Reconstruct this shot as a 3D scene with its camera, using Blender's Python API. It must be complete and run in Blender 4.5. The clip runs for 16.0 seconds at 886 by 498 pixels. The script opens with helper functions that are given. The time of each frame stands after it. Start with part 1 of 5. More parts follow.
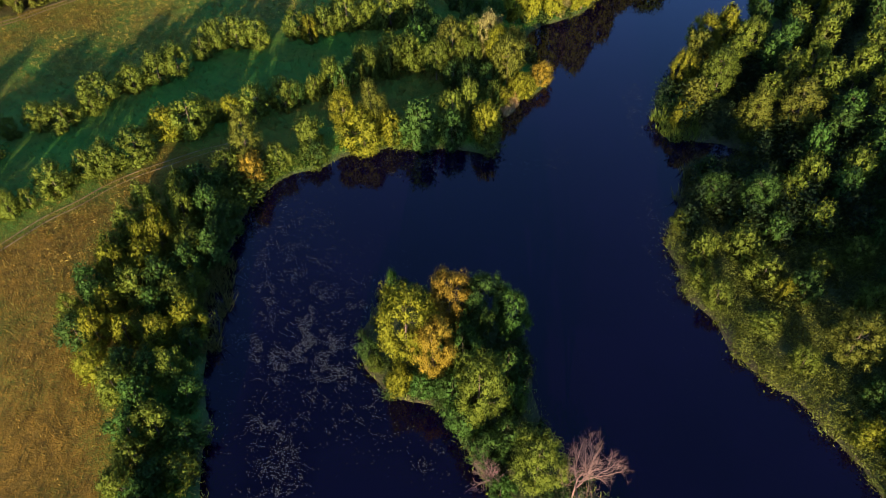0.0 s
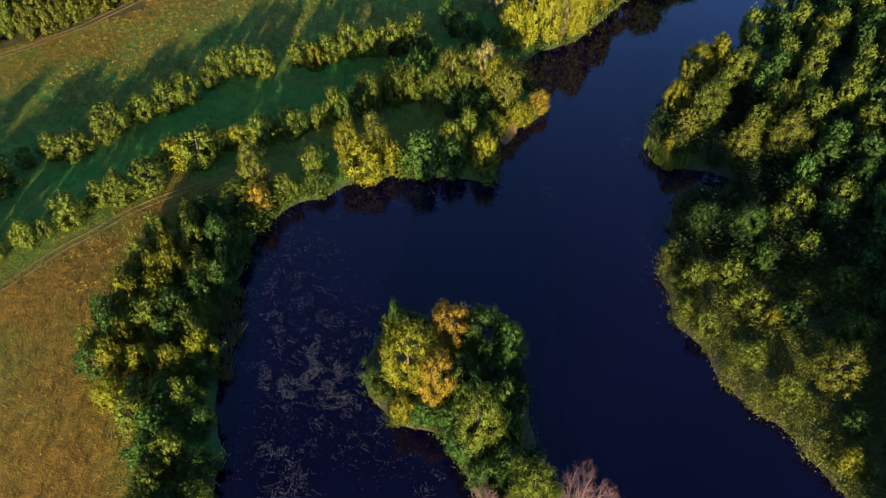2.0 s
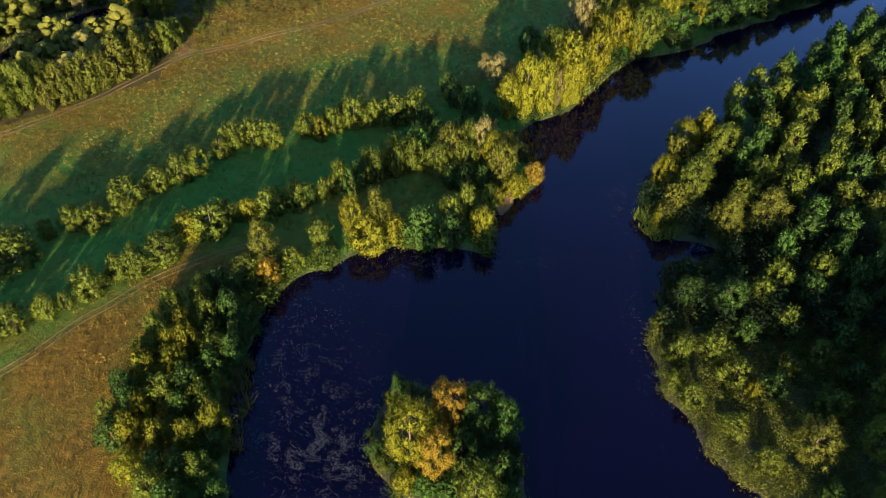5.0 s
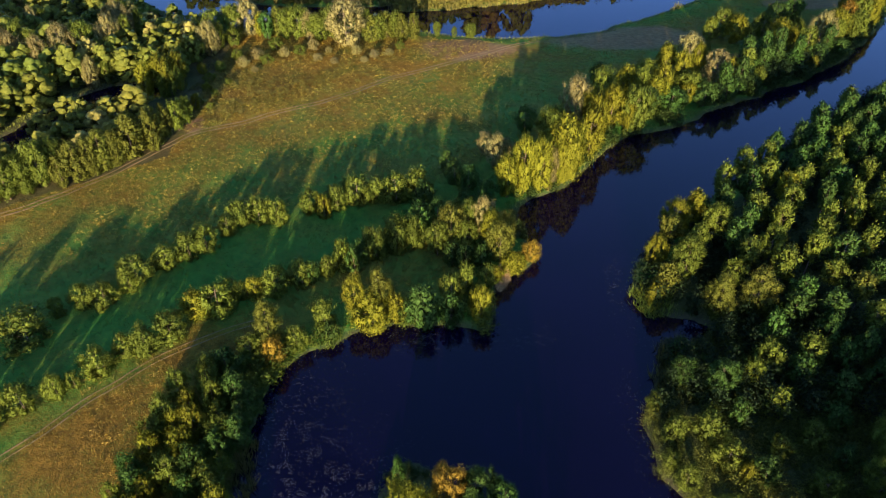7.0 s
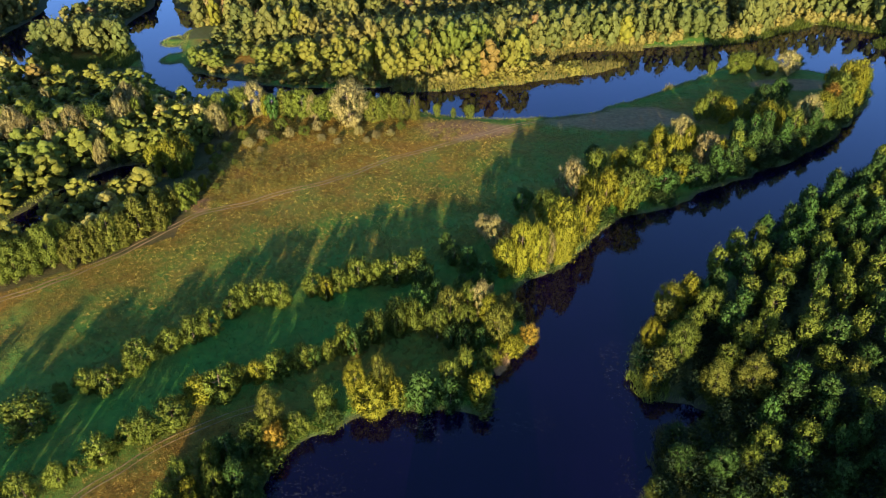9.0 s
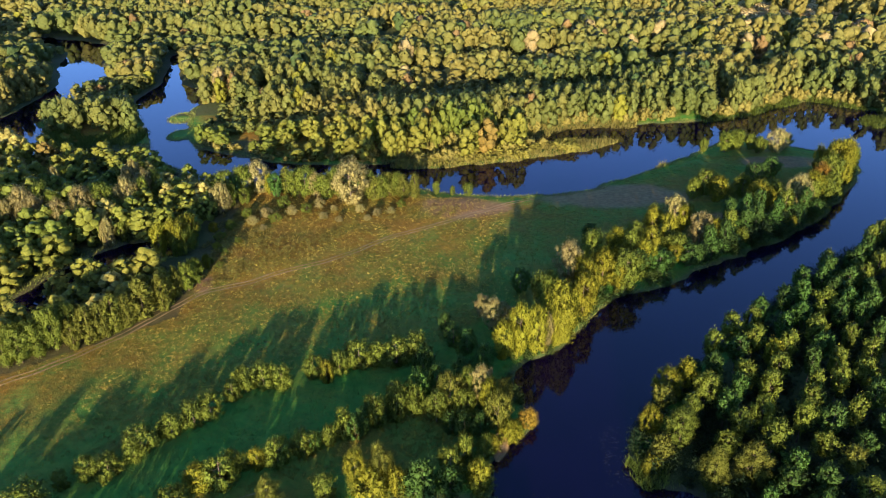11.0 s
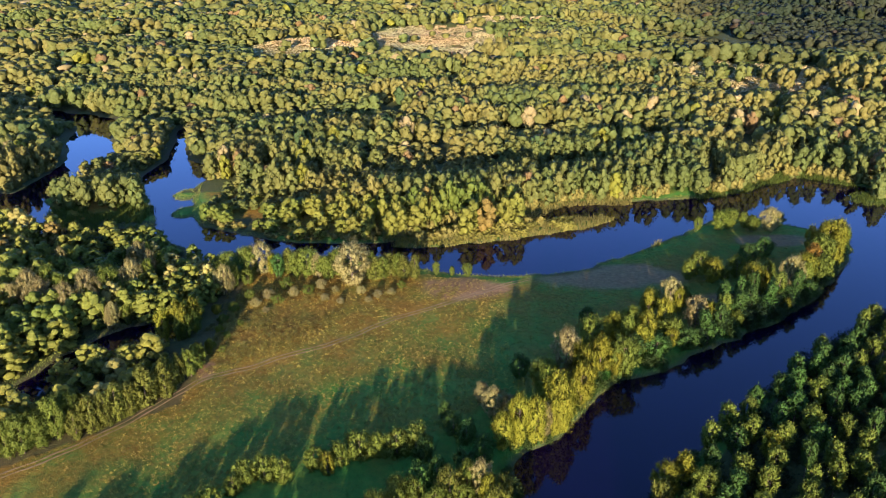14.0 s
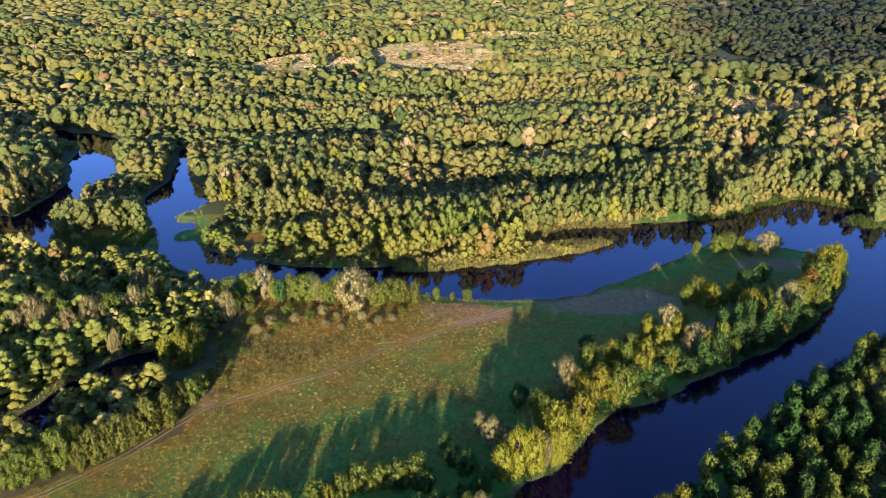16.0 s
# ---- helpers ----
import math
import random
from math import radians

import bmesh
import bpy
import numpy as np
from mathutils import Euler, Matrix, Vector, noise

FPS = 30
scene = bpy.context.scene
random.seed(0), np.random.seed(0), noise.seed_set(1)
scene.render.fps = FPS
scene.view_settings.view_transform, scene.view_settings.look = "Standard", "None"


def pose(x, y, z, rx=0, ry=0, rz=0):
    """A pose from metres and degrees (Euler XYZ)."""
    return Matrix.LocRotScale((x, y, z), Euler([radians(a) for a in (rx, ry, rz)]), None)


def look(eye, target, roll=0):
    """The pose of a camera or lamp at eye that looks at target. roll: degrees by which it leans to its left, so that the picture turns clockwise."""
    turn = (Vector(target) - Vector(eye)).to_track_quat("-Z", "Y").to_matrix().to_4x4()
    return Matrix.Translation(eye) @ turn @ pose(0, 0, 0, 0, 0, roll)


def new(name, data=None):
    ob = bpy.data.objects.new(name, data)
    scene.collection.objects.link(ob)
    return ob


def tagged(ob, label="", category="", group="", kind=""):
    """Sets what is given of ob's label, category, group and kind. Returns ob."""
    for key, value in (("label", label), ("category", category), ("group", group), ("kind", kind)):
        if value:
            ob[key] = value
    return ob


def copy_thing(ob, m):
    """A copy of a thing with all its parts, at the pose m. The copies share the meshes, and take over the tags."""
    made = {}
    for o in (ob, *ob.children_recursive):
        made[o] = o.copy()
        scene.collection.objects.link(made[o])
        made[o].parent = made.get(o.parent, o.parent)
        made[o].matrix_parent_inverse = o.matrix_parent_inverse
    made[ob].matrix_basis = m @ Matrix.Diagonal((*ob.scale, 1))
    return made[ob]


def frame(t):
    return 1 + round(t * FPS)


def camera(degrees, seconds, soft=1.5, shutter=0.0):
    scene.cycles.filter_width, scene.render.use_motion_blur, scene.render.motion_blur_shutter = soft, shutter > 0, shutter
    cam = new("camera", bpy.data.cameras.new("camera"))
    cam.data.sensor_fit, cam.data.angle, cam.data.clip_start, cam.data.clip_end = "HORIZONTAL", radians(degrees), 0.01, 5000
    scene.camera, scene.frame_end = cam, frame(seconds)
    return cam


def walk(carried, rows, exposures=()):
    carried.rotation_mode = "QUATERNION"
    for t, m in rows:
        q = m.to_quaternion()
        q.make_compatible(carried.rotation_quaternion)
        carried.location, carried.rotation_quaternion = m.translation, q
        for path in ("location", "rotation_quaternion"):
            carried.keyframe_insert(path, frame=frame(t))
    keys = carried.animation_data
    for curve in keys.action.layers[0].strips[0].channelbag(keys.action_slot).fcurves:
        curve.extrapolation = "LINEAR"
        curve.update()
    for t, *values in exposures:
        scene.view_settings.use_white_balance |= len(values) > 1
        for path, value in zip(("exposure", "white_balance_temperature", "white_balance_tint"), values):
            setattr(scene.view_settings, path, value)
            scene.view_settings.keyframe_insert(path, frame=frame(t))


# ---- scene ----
cam = camera(63.8, 16.0, soft=0.9)
METRES, EYE, TILT, LEAN, TURN = 40.0, 61.6, -46.1, 0.5, 0.0
ROWS = [
    (0.0, 0.0, 0.0, 0.0, 0.0, 0.0, -0.0),
    (0.5, -0.0001, -0.0219, 0.0215, 0.01, 0.0, 0.02),
    (1.0, 0.0003, -0.0443, 0.0435, 0.03, -0.02, 0.05),
    (1.5, 0.0009, -0.066, 0.0653, 0.06, -0.03, 0.06),
    (2.0, 0.0007, -0.0883, 0.0871, 0.06, 0.05, 0.08),
    (2.5, 0.0015, -0.11, 0.1089, 0.09, 0.23, 0.09),
    (3.0, 0.0016, -0.1317, 0.1306, 0.08, 0.51, 0.11),
    (3.5, 0.0019, -0.1537, 0.1519, 0.08, 0.86, 0.12),
    (6.0, 0.0069, -0.2611, 0.2635, 0.18, 4.58, 0.2),
    (6.5, 0.0066, -0.2824, 0.2854, 0.17, 5.76, 0.21),
    (7.0, 0.0074, -0.3041, 0.3075, 0.17, 6.96, 0.22),
    (7.5, 0.0078, -0.3252, 0.3291, 0.18, 8.18, 0.24),
    (8.0, 0.0081, -0.3469, 0.351, 0.17, 9.4, 0.23),
    (8.5, 0.0086, -0.3688, 0.3731, 0.16, 10.6, 0.23),
    (9.0, 0.0082, -0.3905, 0.395, 0.15, 11.81, 0.24),
    (11.5, 0.0076, -0.5006, 0.5099, 0.09, 17.83, 0.29),
    (12.0, 0.0074, -0.5233, 0.5333, 0.09, 19.03, 0.3),
    (12.5, 0.0078, -0.5448, 0.5554, 0.08, 20.12, 0.32),
    (13.0, 0.0076, -0.5667, 0.5764, 0.08, 20.77, 0.32),
    (13.5, 0.008, -0.5891, 0.5998, 0.07, 20.97, 0.33),
    (14.0, 0.0079, -0.6118, 0.6233, 0.08, 21.16, 0.34),
    (14.5, 0.0081, -0.6315, 0.6443, 0.08, 21.36, 0.34),
    (15.0, 0.0082, -0.654, 0.6674, 0.09, 21.56, 0.35),
    (15.5, 0.0088, -0.6767, 0.6908, 0.1, 21.76, 0.35),
    (16.0, 0.0091, -0.6995, 0.7143, 0.11, 21.95, 0.36),
]
EXPOSURES = [(0.0, 1.97, 6850, 33), (9.0, 2.18, 6600, 37), (12.0, 2.26, 6330, 40), (16.0, 2.26, 5880, 50)]
walk(cam, [(t, pose(0, 0, EYE, TILT, LEAN, TURN) @ pose(METRES * x, METRES * y, METRES * z, 90 + pitch, roll, yaw)) for t, x, y, z, yaw, pitch, roll in ROWS], EXPOSURES)

# ---- light ----
SUN_EL, SUN_AZ = 10.0, 5.0
world = bpy.data.worlds.new("evening_sky")
scene.world = world
world.use_nodes = True
wn = world.node_tree
sky = wn.nodes.new("ShaderNodeTexSky")
sky.sky_type = "NISHITA"
sky.sun_disc = False
sky.sun_elevation = radians(SUN_EL)
sky.sun_rotation = radians(180 + SUN_AZ)
sky.air_density, sky.dust_density, sky.ozone_density = 1.0, 0.9, 6.0
wn.links.new(sky.outputs[0], wn.nodes["Background"].inputs[0])
wn.nodes["Background"].inputs[1].default_value = 0.148
sun = new("sun", bpy.data.lights.new("sun", "SUN"))
sun.data.energy, sun.data.angle, sun.data.color = 5.0, radians(0.6), (1.0, 0.82, 0.52)
sun_way = Vector((math.sin(radians(SUN_AZ)) * math.cos(radians(SUN_EL)), math.cos(radians(SUN_AZ)) * math.cos(radians(SUN_EL)), -math.sin(radians(SUN_EL))))
sun.matrix_world = look((0, -60, 200), Vector((0, -60, 200)) + sun_way)


# ---- materials ----
def material(name):
    m = bpy.data.materials.new(name)
    m.use_nodes = True
    nt = m.node_tree
    return m, nt, nt.nodes["Principled BSDF"], nt.nodes["Material Output"]


def add(nt, kind, **values):
    n = nt.nodes.new(kind)
    for key, v in values.items():
        n.inputs[key].default_value = v
    return n


def noise_tex(nt, scale, detail=4.0, rough=0.55, vec=None):
    n = add(nt, "ShaderNodeTexNoise", Scale=scale, Detail=detail, Roughness=rough)
    if vec is not None:
        nt.links.new(vec, n.inputs["Vector"])
    return n.outputs["Fac"]


def ramp(nt, fac, stops):
    r = nt.nodes.new("ShaderNodeValToRGB")
    el = r.color_ramp.elements
    while len(el) < len(stops):
        el.new(0.5)
    for e, (p, c) in zip(el, stops):
        e.position, e.color = p, (*c, 1)
    nt.links.new(fac, r.inputs[0])
    return r.outputs[0]


def mix(nt, fac, a, b, blend="MIX"):
    n = nt.nodes.new("ShaderNodeMix")
    n.data_type, n.blend_type = "RGBA", blend
    for value, sock in ((fac, n.inputs[0]), (a, n.inputs[6]), (b, n.inputs[7])):
        if isinstance(value, (int, float)):
            sock.default_value = value
        elif isinstance(value, tuple):
            sock.default_value = (*value, 1)
        else:
            nt.links.new(value, sock)
    return n.outputs[2]


def math_node(nt, op, a, b):
    n = nt.nodes.new("ShaderNodeMath")
    n.operation = op
    for value, sock in ((a, n.inputs[0]), (b, n.inputs[1])):
        if isinstance(value, (int, float)):
            sock.default_value = value
        else:
            nt.links.new(value, sock)
    return n.outputs[0]


def leaf_material(name, dark, light, through_light=0.38, tint=False, grain=5.0, speckle=((0.50, 0.56, 0.58), (0.95, 0.97, 0.95), (1.42, 1.34, 1.2))):
    """Leaves: a colour between two that varies leaf by leaf and tree by tree, with some light coming through."""
    m, nt, bsdf, out = material(name)
    geo = nt.nodes.new("ShaderNodeNewGeometry")
    info = nt.nodes.new("ShaderNodeObjectInfo")
    f = math_node(nt, "ADD", math_node(nt, "MULTIPLY", geo.outputs["Random Per Island"], 0.22), math_node(nt, "MULTIPLY", info.outputs["Random"], 0.78))
    col = mix(nt, f, dark, light)
    if tint:
        a = nt.nodes.new("ShaderNodeAttribute")
        a.attribute_name = "tint"
        col = mix(nt, 1.0, col, a.outputs["Color"], "MULTIPLY")
    else:
        hsv = nt.nodes.new("ShaderNodeHueSaturation")
        hsv.inputs["Hue"].default_value = 0.5
        nt.links.new(math_node(nt, "ADD", math_node(nt, "MULTIPLY", info.outputs["Random"], 0.035), 0.482), hsv.inputs["Hue"])
        nt.links.new(col, hsv.inputs["Color"])
        col = hsv.outputs[0]
    co = nt.nodes.new("ShaderNodeTexCoord").outputs["Object"]
    fine, tufts = noise_tex(nt, grain, 3, 0.65, co), noise_tex(nt, 0.22 * grain, 2, 0.5, co)
    vary = ramp(nt, math_node(nt, "ADD", math_node(nt, "MULTIPLY", fine, 0.65), math_node(nt, "MULTIPLY", tufts, 0.35)), list(zip((0.36, 0.50, 0.66), speckle)))
    col = mix(nt, 1.0, col, vary, "MULTIPLY")
    bp = add(nt, "ShaderNodeBump", Strength=0.75, Distance=1.1 / grain)
    nt.links.new(fine, bp.inputs["Height"])
    nt.links.new(bp.outputs[0], bsdf.inputs["Normal"])
    nt.links.new(col, bsdf.inputs["Base Color"])
    bsdf.inputs["Roughness"].default_value = 0.6
    bsdf.inputs["Specular IOR Level"].default_value = 0.12
    tr = nt.nodes.new("ShaderNodeBsdfTranslucent")
    nt.links.new(col, tr.inputs["Color"])
    ms = nt.nodes.new("ShaderNodeMixShader")
    ms.inputs[0].default_value = through_light
    nt.links.new(bsdf.outputs[0], ms.inputs[1])
    nt.links.new(tr.outputs[0], ms.inputs[2])
    nt.links.new(ms.outputs[0], out.inputs["Surface"])
    return m


LEAF_GREEN = leaf_material("leaf_green", (0.058, 0.114, 0.013), (0.145, 0.186, 0.020))
LEAF_OLIVE = leaf_material("leaf_olive", (0.066, 0.098, 0.012), (0.148, 0.168, 0.021))
LEAF_BRIGHT = leaf_material("leaf_bright", (0.100, 0.132, 0.008), (0.205, 0.215, 0.014))
# dark foliage; also stands in for shaded leaves in the belt and right wood
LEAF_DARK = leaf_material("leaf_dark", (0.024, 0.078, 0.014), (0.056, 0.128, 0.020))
LEAF_PALE = leaf_material("leaf_pale", (0.165, 0.168, 0.056), (0.285, 0.270, 0.090))
LEAF_GOLD = leaf_material("leaf_gold", (0.160, 0.118, 0.013), (0.265, 0.188, 0.022))
LEAF_WOODS = leaf_material("leaf_woods", (0.85, 0.87, 0.8), (1.12, 1.10, 1.0), tint=True)
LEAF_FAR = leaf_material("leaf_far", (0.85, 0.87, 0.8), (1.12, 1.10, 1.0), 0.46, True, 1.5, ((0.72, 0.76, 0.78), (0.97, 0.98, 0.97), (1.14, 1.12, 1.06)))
GRASS = leaf_material("grass_blades", (0.55, 0.60, 0.5), (1.2, 1.15, 1.1), tint=True)
PAD = leaf_material("lily_pads", (0.035, 0.045, 0.038), (0.095, 0.100, 0.085), 0.1)


def bark_material(name, a, b):
    m, nt, bsdf, out = material(name)
    co = nt.nodes.new("ShaderNodeTexCoord").outputs["Object"]
    nt.links.new(ramp(nt, noise_tex(nt, 6.0, 6, 0.7, co), [(0.3, a), (0.7, b)]), bsdf.inputs["Base Color"])
    bsdf.inputs["Roughness"].default_value = 0.9
    bp = add(nt, "ShaderNodeBump", Strength=0.6, Distance=0.05)
    nt.links.new(noise_tex(nt, 18.0, 5, 0.7, co), bp.inputs["Height"])
    nt.links.new(bp.outputs[0], bsdf.inputs["Normal"])
    return m


BARK = bark_material("bark", (0.045, 0.034, 0.024), (0.12, 0.09, 0.062))
BARK_DEAD = bark_material("bark_dead", (0.080, 0.048, 0.036), (0.170, 0.108, 0.085))


def ground_material():
    m, nt, bsdf, out = material("meadow_ground")
    co = nt.nodes.new("ShaderNodeTexCoord").outputs["Object"]
    a = nt.nodes.new("ShaderNodeAttribute")
    a.attribute_name = "cover"
    sep = nt.nodes.new("ShaderNodeSeparateColor")
    nt.links.new(a.outputs["Color"], sep.inputs[0])
    dry, mud, floor_ = sep.outputs[0], sep.outputs[1], sep.outputs[2]
    n1, n2, n3 = noise_tex(nt, 0.11, 5, 0.6, co), noise_tex(nt, 0.9, 6, 0.7, co), noise_tex(nt, 4.5, 5, 0.7, co)
    green = ramp(nt, n2, [(0.25, (0.014, 0.098, 0.013)), (0.55, (0.023, 0.140, 0.016)), (0.8, (0.055, 0.162, 0.020))])
    straw = ramp(nt, n2, [(0.25, (0.058, 0.038, 0.007)), (0.5, (0.140, 0.084, 0.010)), (0.8, (0.225, 0.134, 0.018))])
    f = math_node(nt, "ADD", dry, math_node(nt, "MULTIPLY", math_node(nt, "SUBTRACT", math_node(nt, "ADD", n1, math_node(nt, "MULTIPLY", n3, 0.9)), 0.95), 1.9))
    fc = nt.nodes.new("ShaderNodeClamp")
    nt.links.new(f, fc.inputs[0])
    col = mix(nt, fc.outputs[0], green, straw)
    worn = nt.nodes.new("ShaderNodeAttribute")
    worn.attribute_name = "bare"
    col = mix(nt, math_node(nt, "MULTIPLY", worn.outputs["Fac"], 0.8), col, ramp(nt, n2, [(0.3, (0.105, 0.064, 0.028)), (0.7, (0.200, 0.126, 0.056))]))
    col = mix(nt, floor_, col, ramp(nt, n2, [(0.3, (0.025, 0.032, 0.010)), (0.7, (0.060, 0.055, 0.020))]))
    col = mix(nt, mud, col, ramp(nt, n3, [(0.3, (0.030, 0.030, 0.016)), (0.7, (0.075, 0.062, 0.035))]))
    nt.links.new(col, bsdf.inputs["Base Color"])
    bsdf.inputs["Roughness"].default_value = 0.95
    bsdf.inputs["Specular IOR Level"].default_value = 0.1
    bp = add(nt, "ShaderNodeBump", Strength=0.9, Distance=0.25)
    nt.links.new(math_node(nt, "ADD", n2, math_node(nt, "MULTIPLY", n3, 0.5)), bp.inputs["Height"])
    nt.links.new(bp.outputs[0], bsdf.inputs["Normal"])
    return m


def track_material():
    m, nt, bsdf, out = material("track_soil")
    co = nt.nodes.new("ShaderNodeTexCoord").outputs["Object"]
    a = nt.nodes.new("ShaderNodeAttribute")
    a.attribute_name = "rut"
    n2 = noise_tex(nt, 1.6, 6, 0.7, co)
    soil = ramp(nt, n2, [(0.3, (0.080, 0.050, 0.022)), (0.7, (0.180, 0.112, 0.050))])
    grass = ramp(nt, n2, [(0.3, (0.080, 0.080, 0.016)), (0.7, (0.230, 0.165, 0.040))])
    f = nt.nodes.new("ShaderNodeClamp")
    nt.links.new(math_node(nt, "ADD", a.outputs["Fac"], math_node(nt, "MULTIPLY", math_node(nt, "SUBTRACT", n2, 0.5), 1.2)), f.inputs[0])
    nt.links.new(mix(nt, f.outputs[0], grass, soil), bsdf.inputs["Base Color"])
    bsdf.inputs["Roughness"].default_value = 0.95
    bp = add(nt, "ShaderNodeBump", Strength=0.8, Distance=0.15)
    nt.links.new(noise_tex(nt, 3.0, 6, 0.7, co), bp.inputs["Height"])
    nt.links.new(bp.outputs[0], bsdf.inputs["Normal"])
    return m


def water_material():
    m, nt, bsdf, out = material("river_water")
    co = nt.nodes.new("ShaderNodeTexCoord").outputs["Object"]
    n1 = noise_tex(nt, 0.05, 4, 0.6, co)
    nt.links.new(ramp(nt, n1, [(0.35, (0.0008, 0.0001, 0.0042)), (0.7, (0.0015, 0.0003, 0.0072))]), bsdf.inputs["Base Color"])
    bsdf.inputs["Roughness"].default_value = 0.03
    bsdf.inputs["IOR"].default_value = 1.333
    bsdf.inputs["Specular IOR Level"].default_value = 0.38
    bp = add(nt, "ShaderNodeBump", Strength=0.05, Distance=0.08)
    nt.links.new(noise_tex(nt, 1.4, 3, 0.5, co), bp.inputs["Height"])
    nt.links.new(bp.outputs[0], bsdf.inputs["Normal"])
    return m


GROUND, SOIL, WATER = ground_material(), track_material(), water_material()

# ---- plan of the river ----
INNER = [(-30, -300), (-18, -20), (-20, 15), (-21.4, 28.4), (-24.4, 39), (-26.2, 48), (-26.6, 58), (-25.4, 67), (-21.8, 72), (-17.7, 74.6), (-14.9, 77.4), (-8, 78.3), (0.7, 78.8), (6.2, 78), (7.2, 83), (9.4, 88.7), (13.4, 91.6), (15.8, 94.2), (14.4, 97.5), (13, 103.8), (14.5, 110), (23.4, 116.4), (33.5, 130), (40.7, 135.7), (51.3, 139.1), (63.9, 147.9), (86.9, 160.3), (104, 174.4), (122.5, 195), (130, 206), (127, 217), (116, 225), (100.6, 230.5), (88.9, 225), (78.7, 217), (60.3, 204), (45.9, 194.8), (34.9, 190.3), (17.8, 189.4), (0, 191.5), (-15, 199), (-40, 203), (-54, 202), (-66, 193.5)]
WEST = [(-81, 208), (-94, 219.5), (-114, 224), (-132, 222), (-150, 226), (-175, 240), (-300, 280), (-300, 310), (-180, 268), (-160, 262), (-148, 252), (-140, 236), (-132, 228), (-116, 230), (-101, 226), (-103, 237), (-111, 253), (-122, 275), (-125.3, 289), (-123.5, 307), (-128, 333), (-134, 356), (-130, 354), (-124, 333), (-112, 304), (-96.6, 298.6), (-94.7, 288), (-99, 271), (-94.5, 253), (-86, 231.5)]
FAR = [(-71, 223.6), (-54, 216), (-34.5, 213.4), (-16, 215), (1, 223.4), (15, 230), (32, 237), (45.5, 246), (67, 247.6), (89, 250), (107, 253.4), (130, 266.6), (145.5, 271.7), (157, 263.5), (185, 258), (330, 270)]
RIGHT_BANK = [(330, 205), (230, 190), (150, 178), (116, 163), (98, 149.5), (81, 139), (62, 122.5), (50, 112), (40, 102), (32.5, 93), (31.2, 87.4), (31, 84.6), (32.7, 81.3), (39.5, 78.5), (41, 76.5), (34, 73.5), (32.8, 70.4), (28.7, 64), (26.1, 58.2), (26.4, 53.8), (28.3, 48.3), (30.4, 43.7), (31.9, 41.3), (34.9, 37.6), (36.9, 32.6), (38.8, 28.7), (40, 18), (38, 5), (37, -20), (45, -60), (70, -300)]
ISLAND = [(-6.6, 53.5), (-9.3, 45), (-8.6, 42), (-5.8, 39), (-1.6, 37), (0.2, 34), (2.2, 31), (4.6, 27), (8, 20), (15, 19), (15.5, 26), (10.8, 31), (9, 38), (8.6, 45), (4, 49), (-2, 53)]
REED_ISLET = [(-17, 210.5), (-4.5, 210), (12.3, 213), (37.4, 219.5), (57, 228.6), (55, 231.1), (36.5, 227.5), (12.8, 224), (-0.8, 219.8), (-12, 215)]
ISLETS = [(-99.5, 262.5, 5.0, 6.5), (-94.5, 243, 5.0, 6.0), (166, 246, 12, 6)]
CREEK = [(-71, 160.5), (-76, 159), (-82, 157.5), (-89, 148), (-96, 133), (-110, 118), (-200, 60)]
BACKWATER = [(-163, 255), (-158, 285), (-160, 312), (-175, 345), (-183, 373), (-230, 395)]


def spline(pts, closed=False, step=4):
    """A smooth line through the points (Catmull-Rom)."""
    p = np.array(pts, float)
    n = len(p)
    out = []
    for i in range(n if closed else n - 1):
        a, b, c, d = (p[(i + k) % n] if closed else p[min(max(i + k, 0), n - 1)] for k in (-1, 0, 1, 2))
        for s in np.arange(step) / step:
            out.append(0.5 * ((2 * b) + (c - a) * s + (2 * a - 5 * b + 4 * c - d) * s * s + (3 * b - a - 3 * c + d) * s ** 3))
    if not closed:
        out.append(p[-1])
    return np.array(out)


def line_distance(x, y, line, closed=False):
    """Distance from points to a line and, for a closed one, whether they lie inside."""
    best = np.full(x.shape, 1e9)
    inside = np.zeros(x.shape, bool)
    ends = np.roll(line, -1, 0) if closed else line[1:]
    for (ax, ay), (bx, by) in zip(line, ends):
        dx, dy = bx - ax, by - ay
        s = np.clip(((x - ax) * dx + (y - ay) * dy) / (dx * dx + dy * dy + 1e-9), 0, 1)
        best = np.minimum(best, (x - ax - s * dx) ** 2 + (y - ay - s * dy) ** 2)
        if closed and ay != by:
            inside ^= ((ay > y) != (by > y)) & (x < (bx - ax) * (y - ay) / (by - ay) + ax)
    return np.sqrt(best), inside


def lattice(x, y, size, seed):
    """Smooth value noise between 0 and 1."""
    u, v = x / size, y / size
    i, j = np.floor(u).astype(np.int64), np.floor(v).astype(np.int64)
    s, t = u - i, v - j
    s, t = s * s * (3 - 2 * s), t * t * (3 - 2 * t)

    def h(a, b):
        k = (a * 374761393 + b * 668265263 + seed * 974634777) & 0x7FFFFFFF
        k = ((k ^ (k >> 13)) * 1274126177) & 0x7FFFFFFF
        return ((k ^ (k >> 16)) & 0xFFFF) / 65535.0

    return (h(i, j) * (1 - s) + h(i + 1, j) * s) * (1 - t) + (h(i, j + 1) * (1 - s) + h(i + 1, j + 1) * s) * t


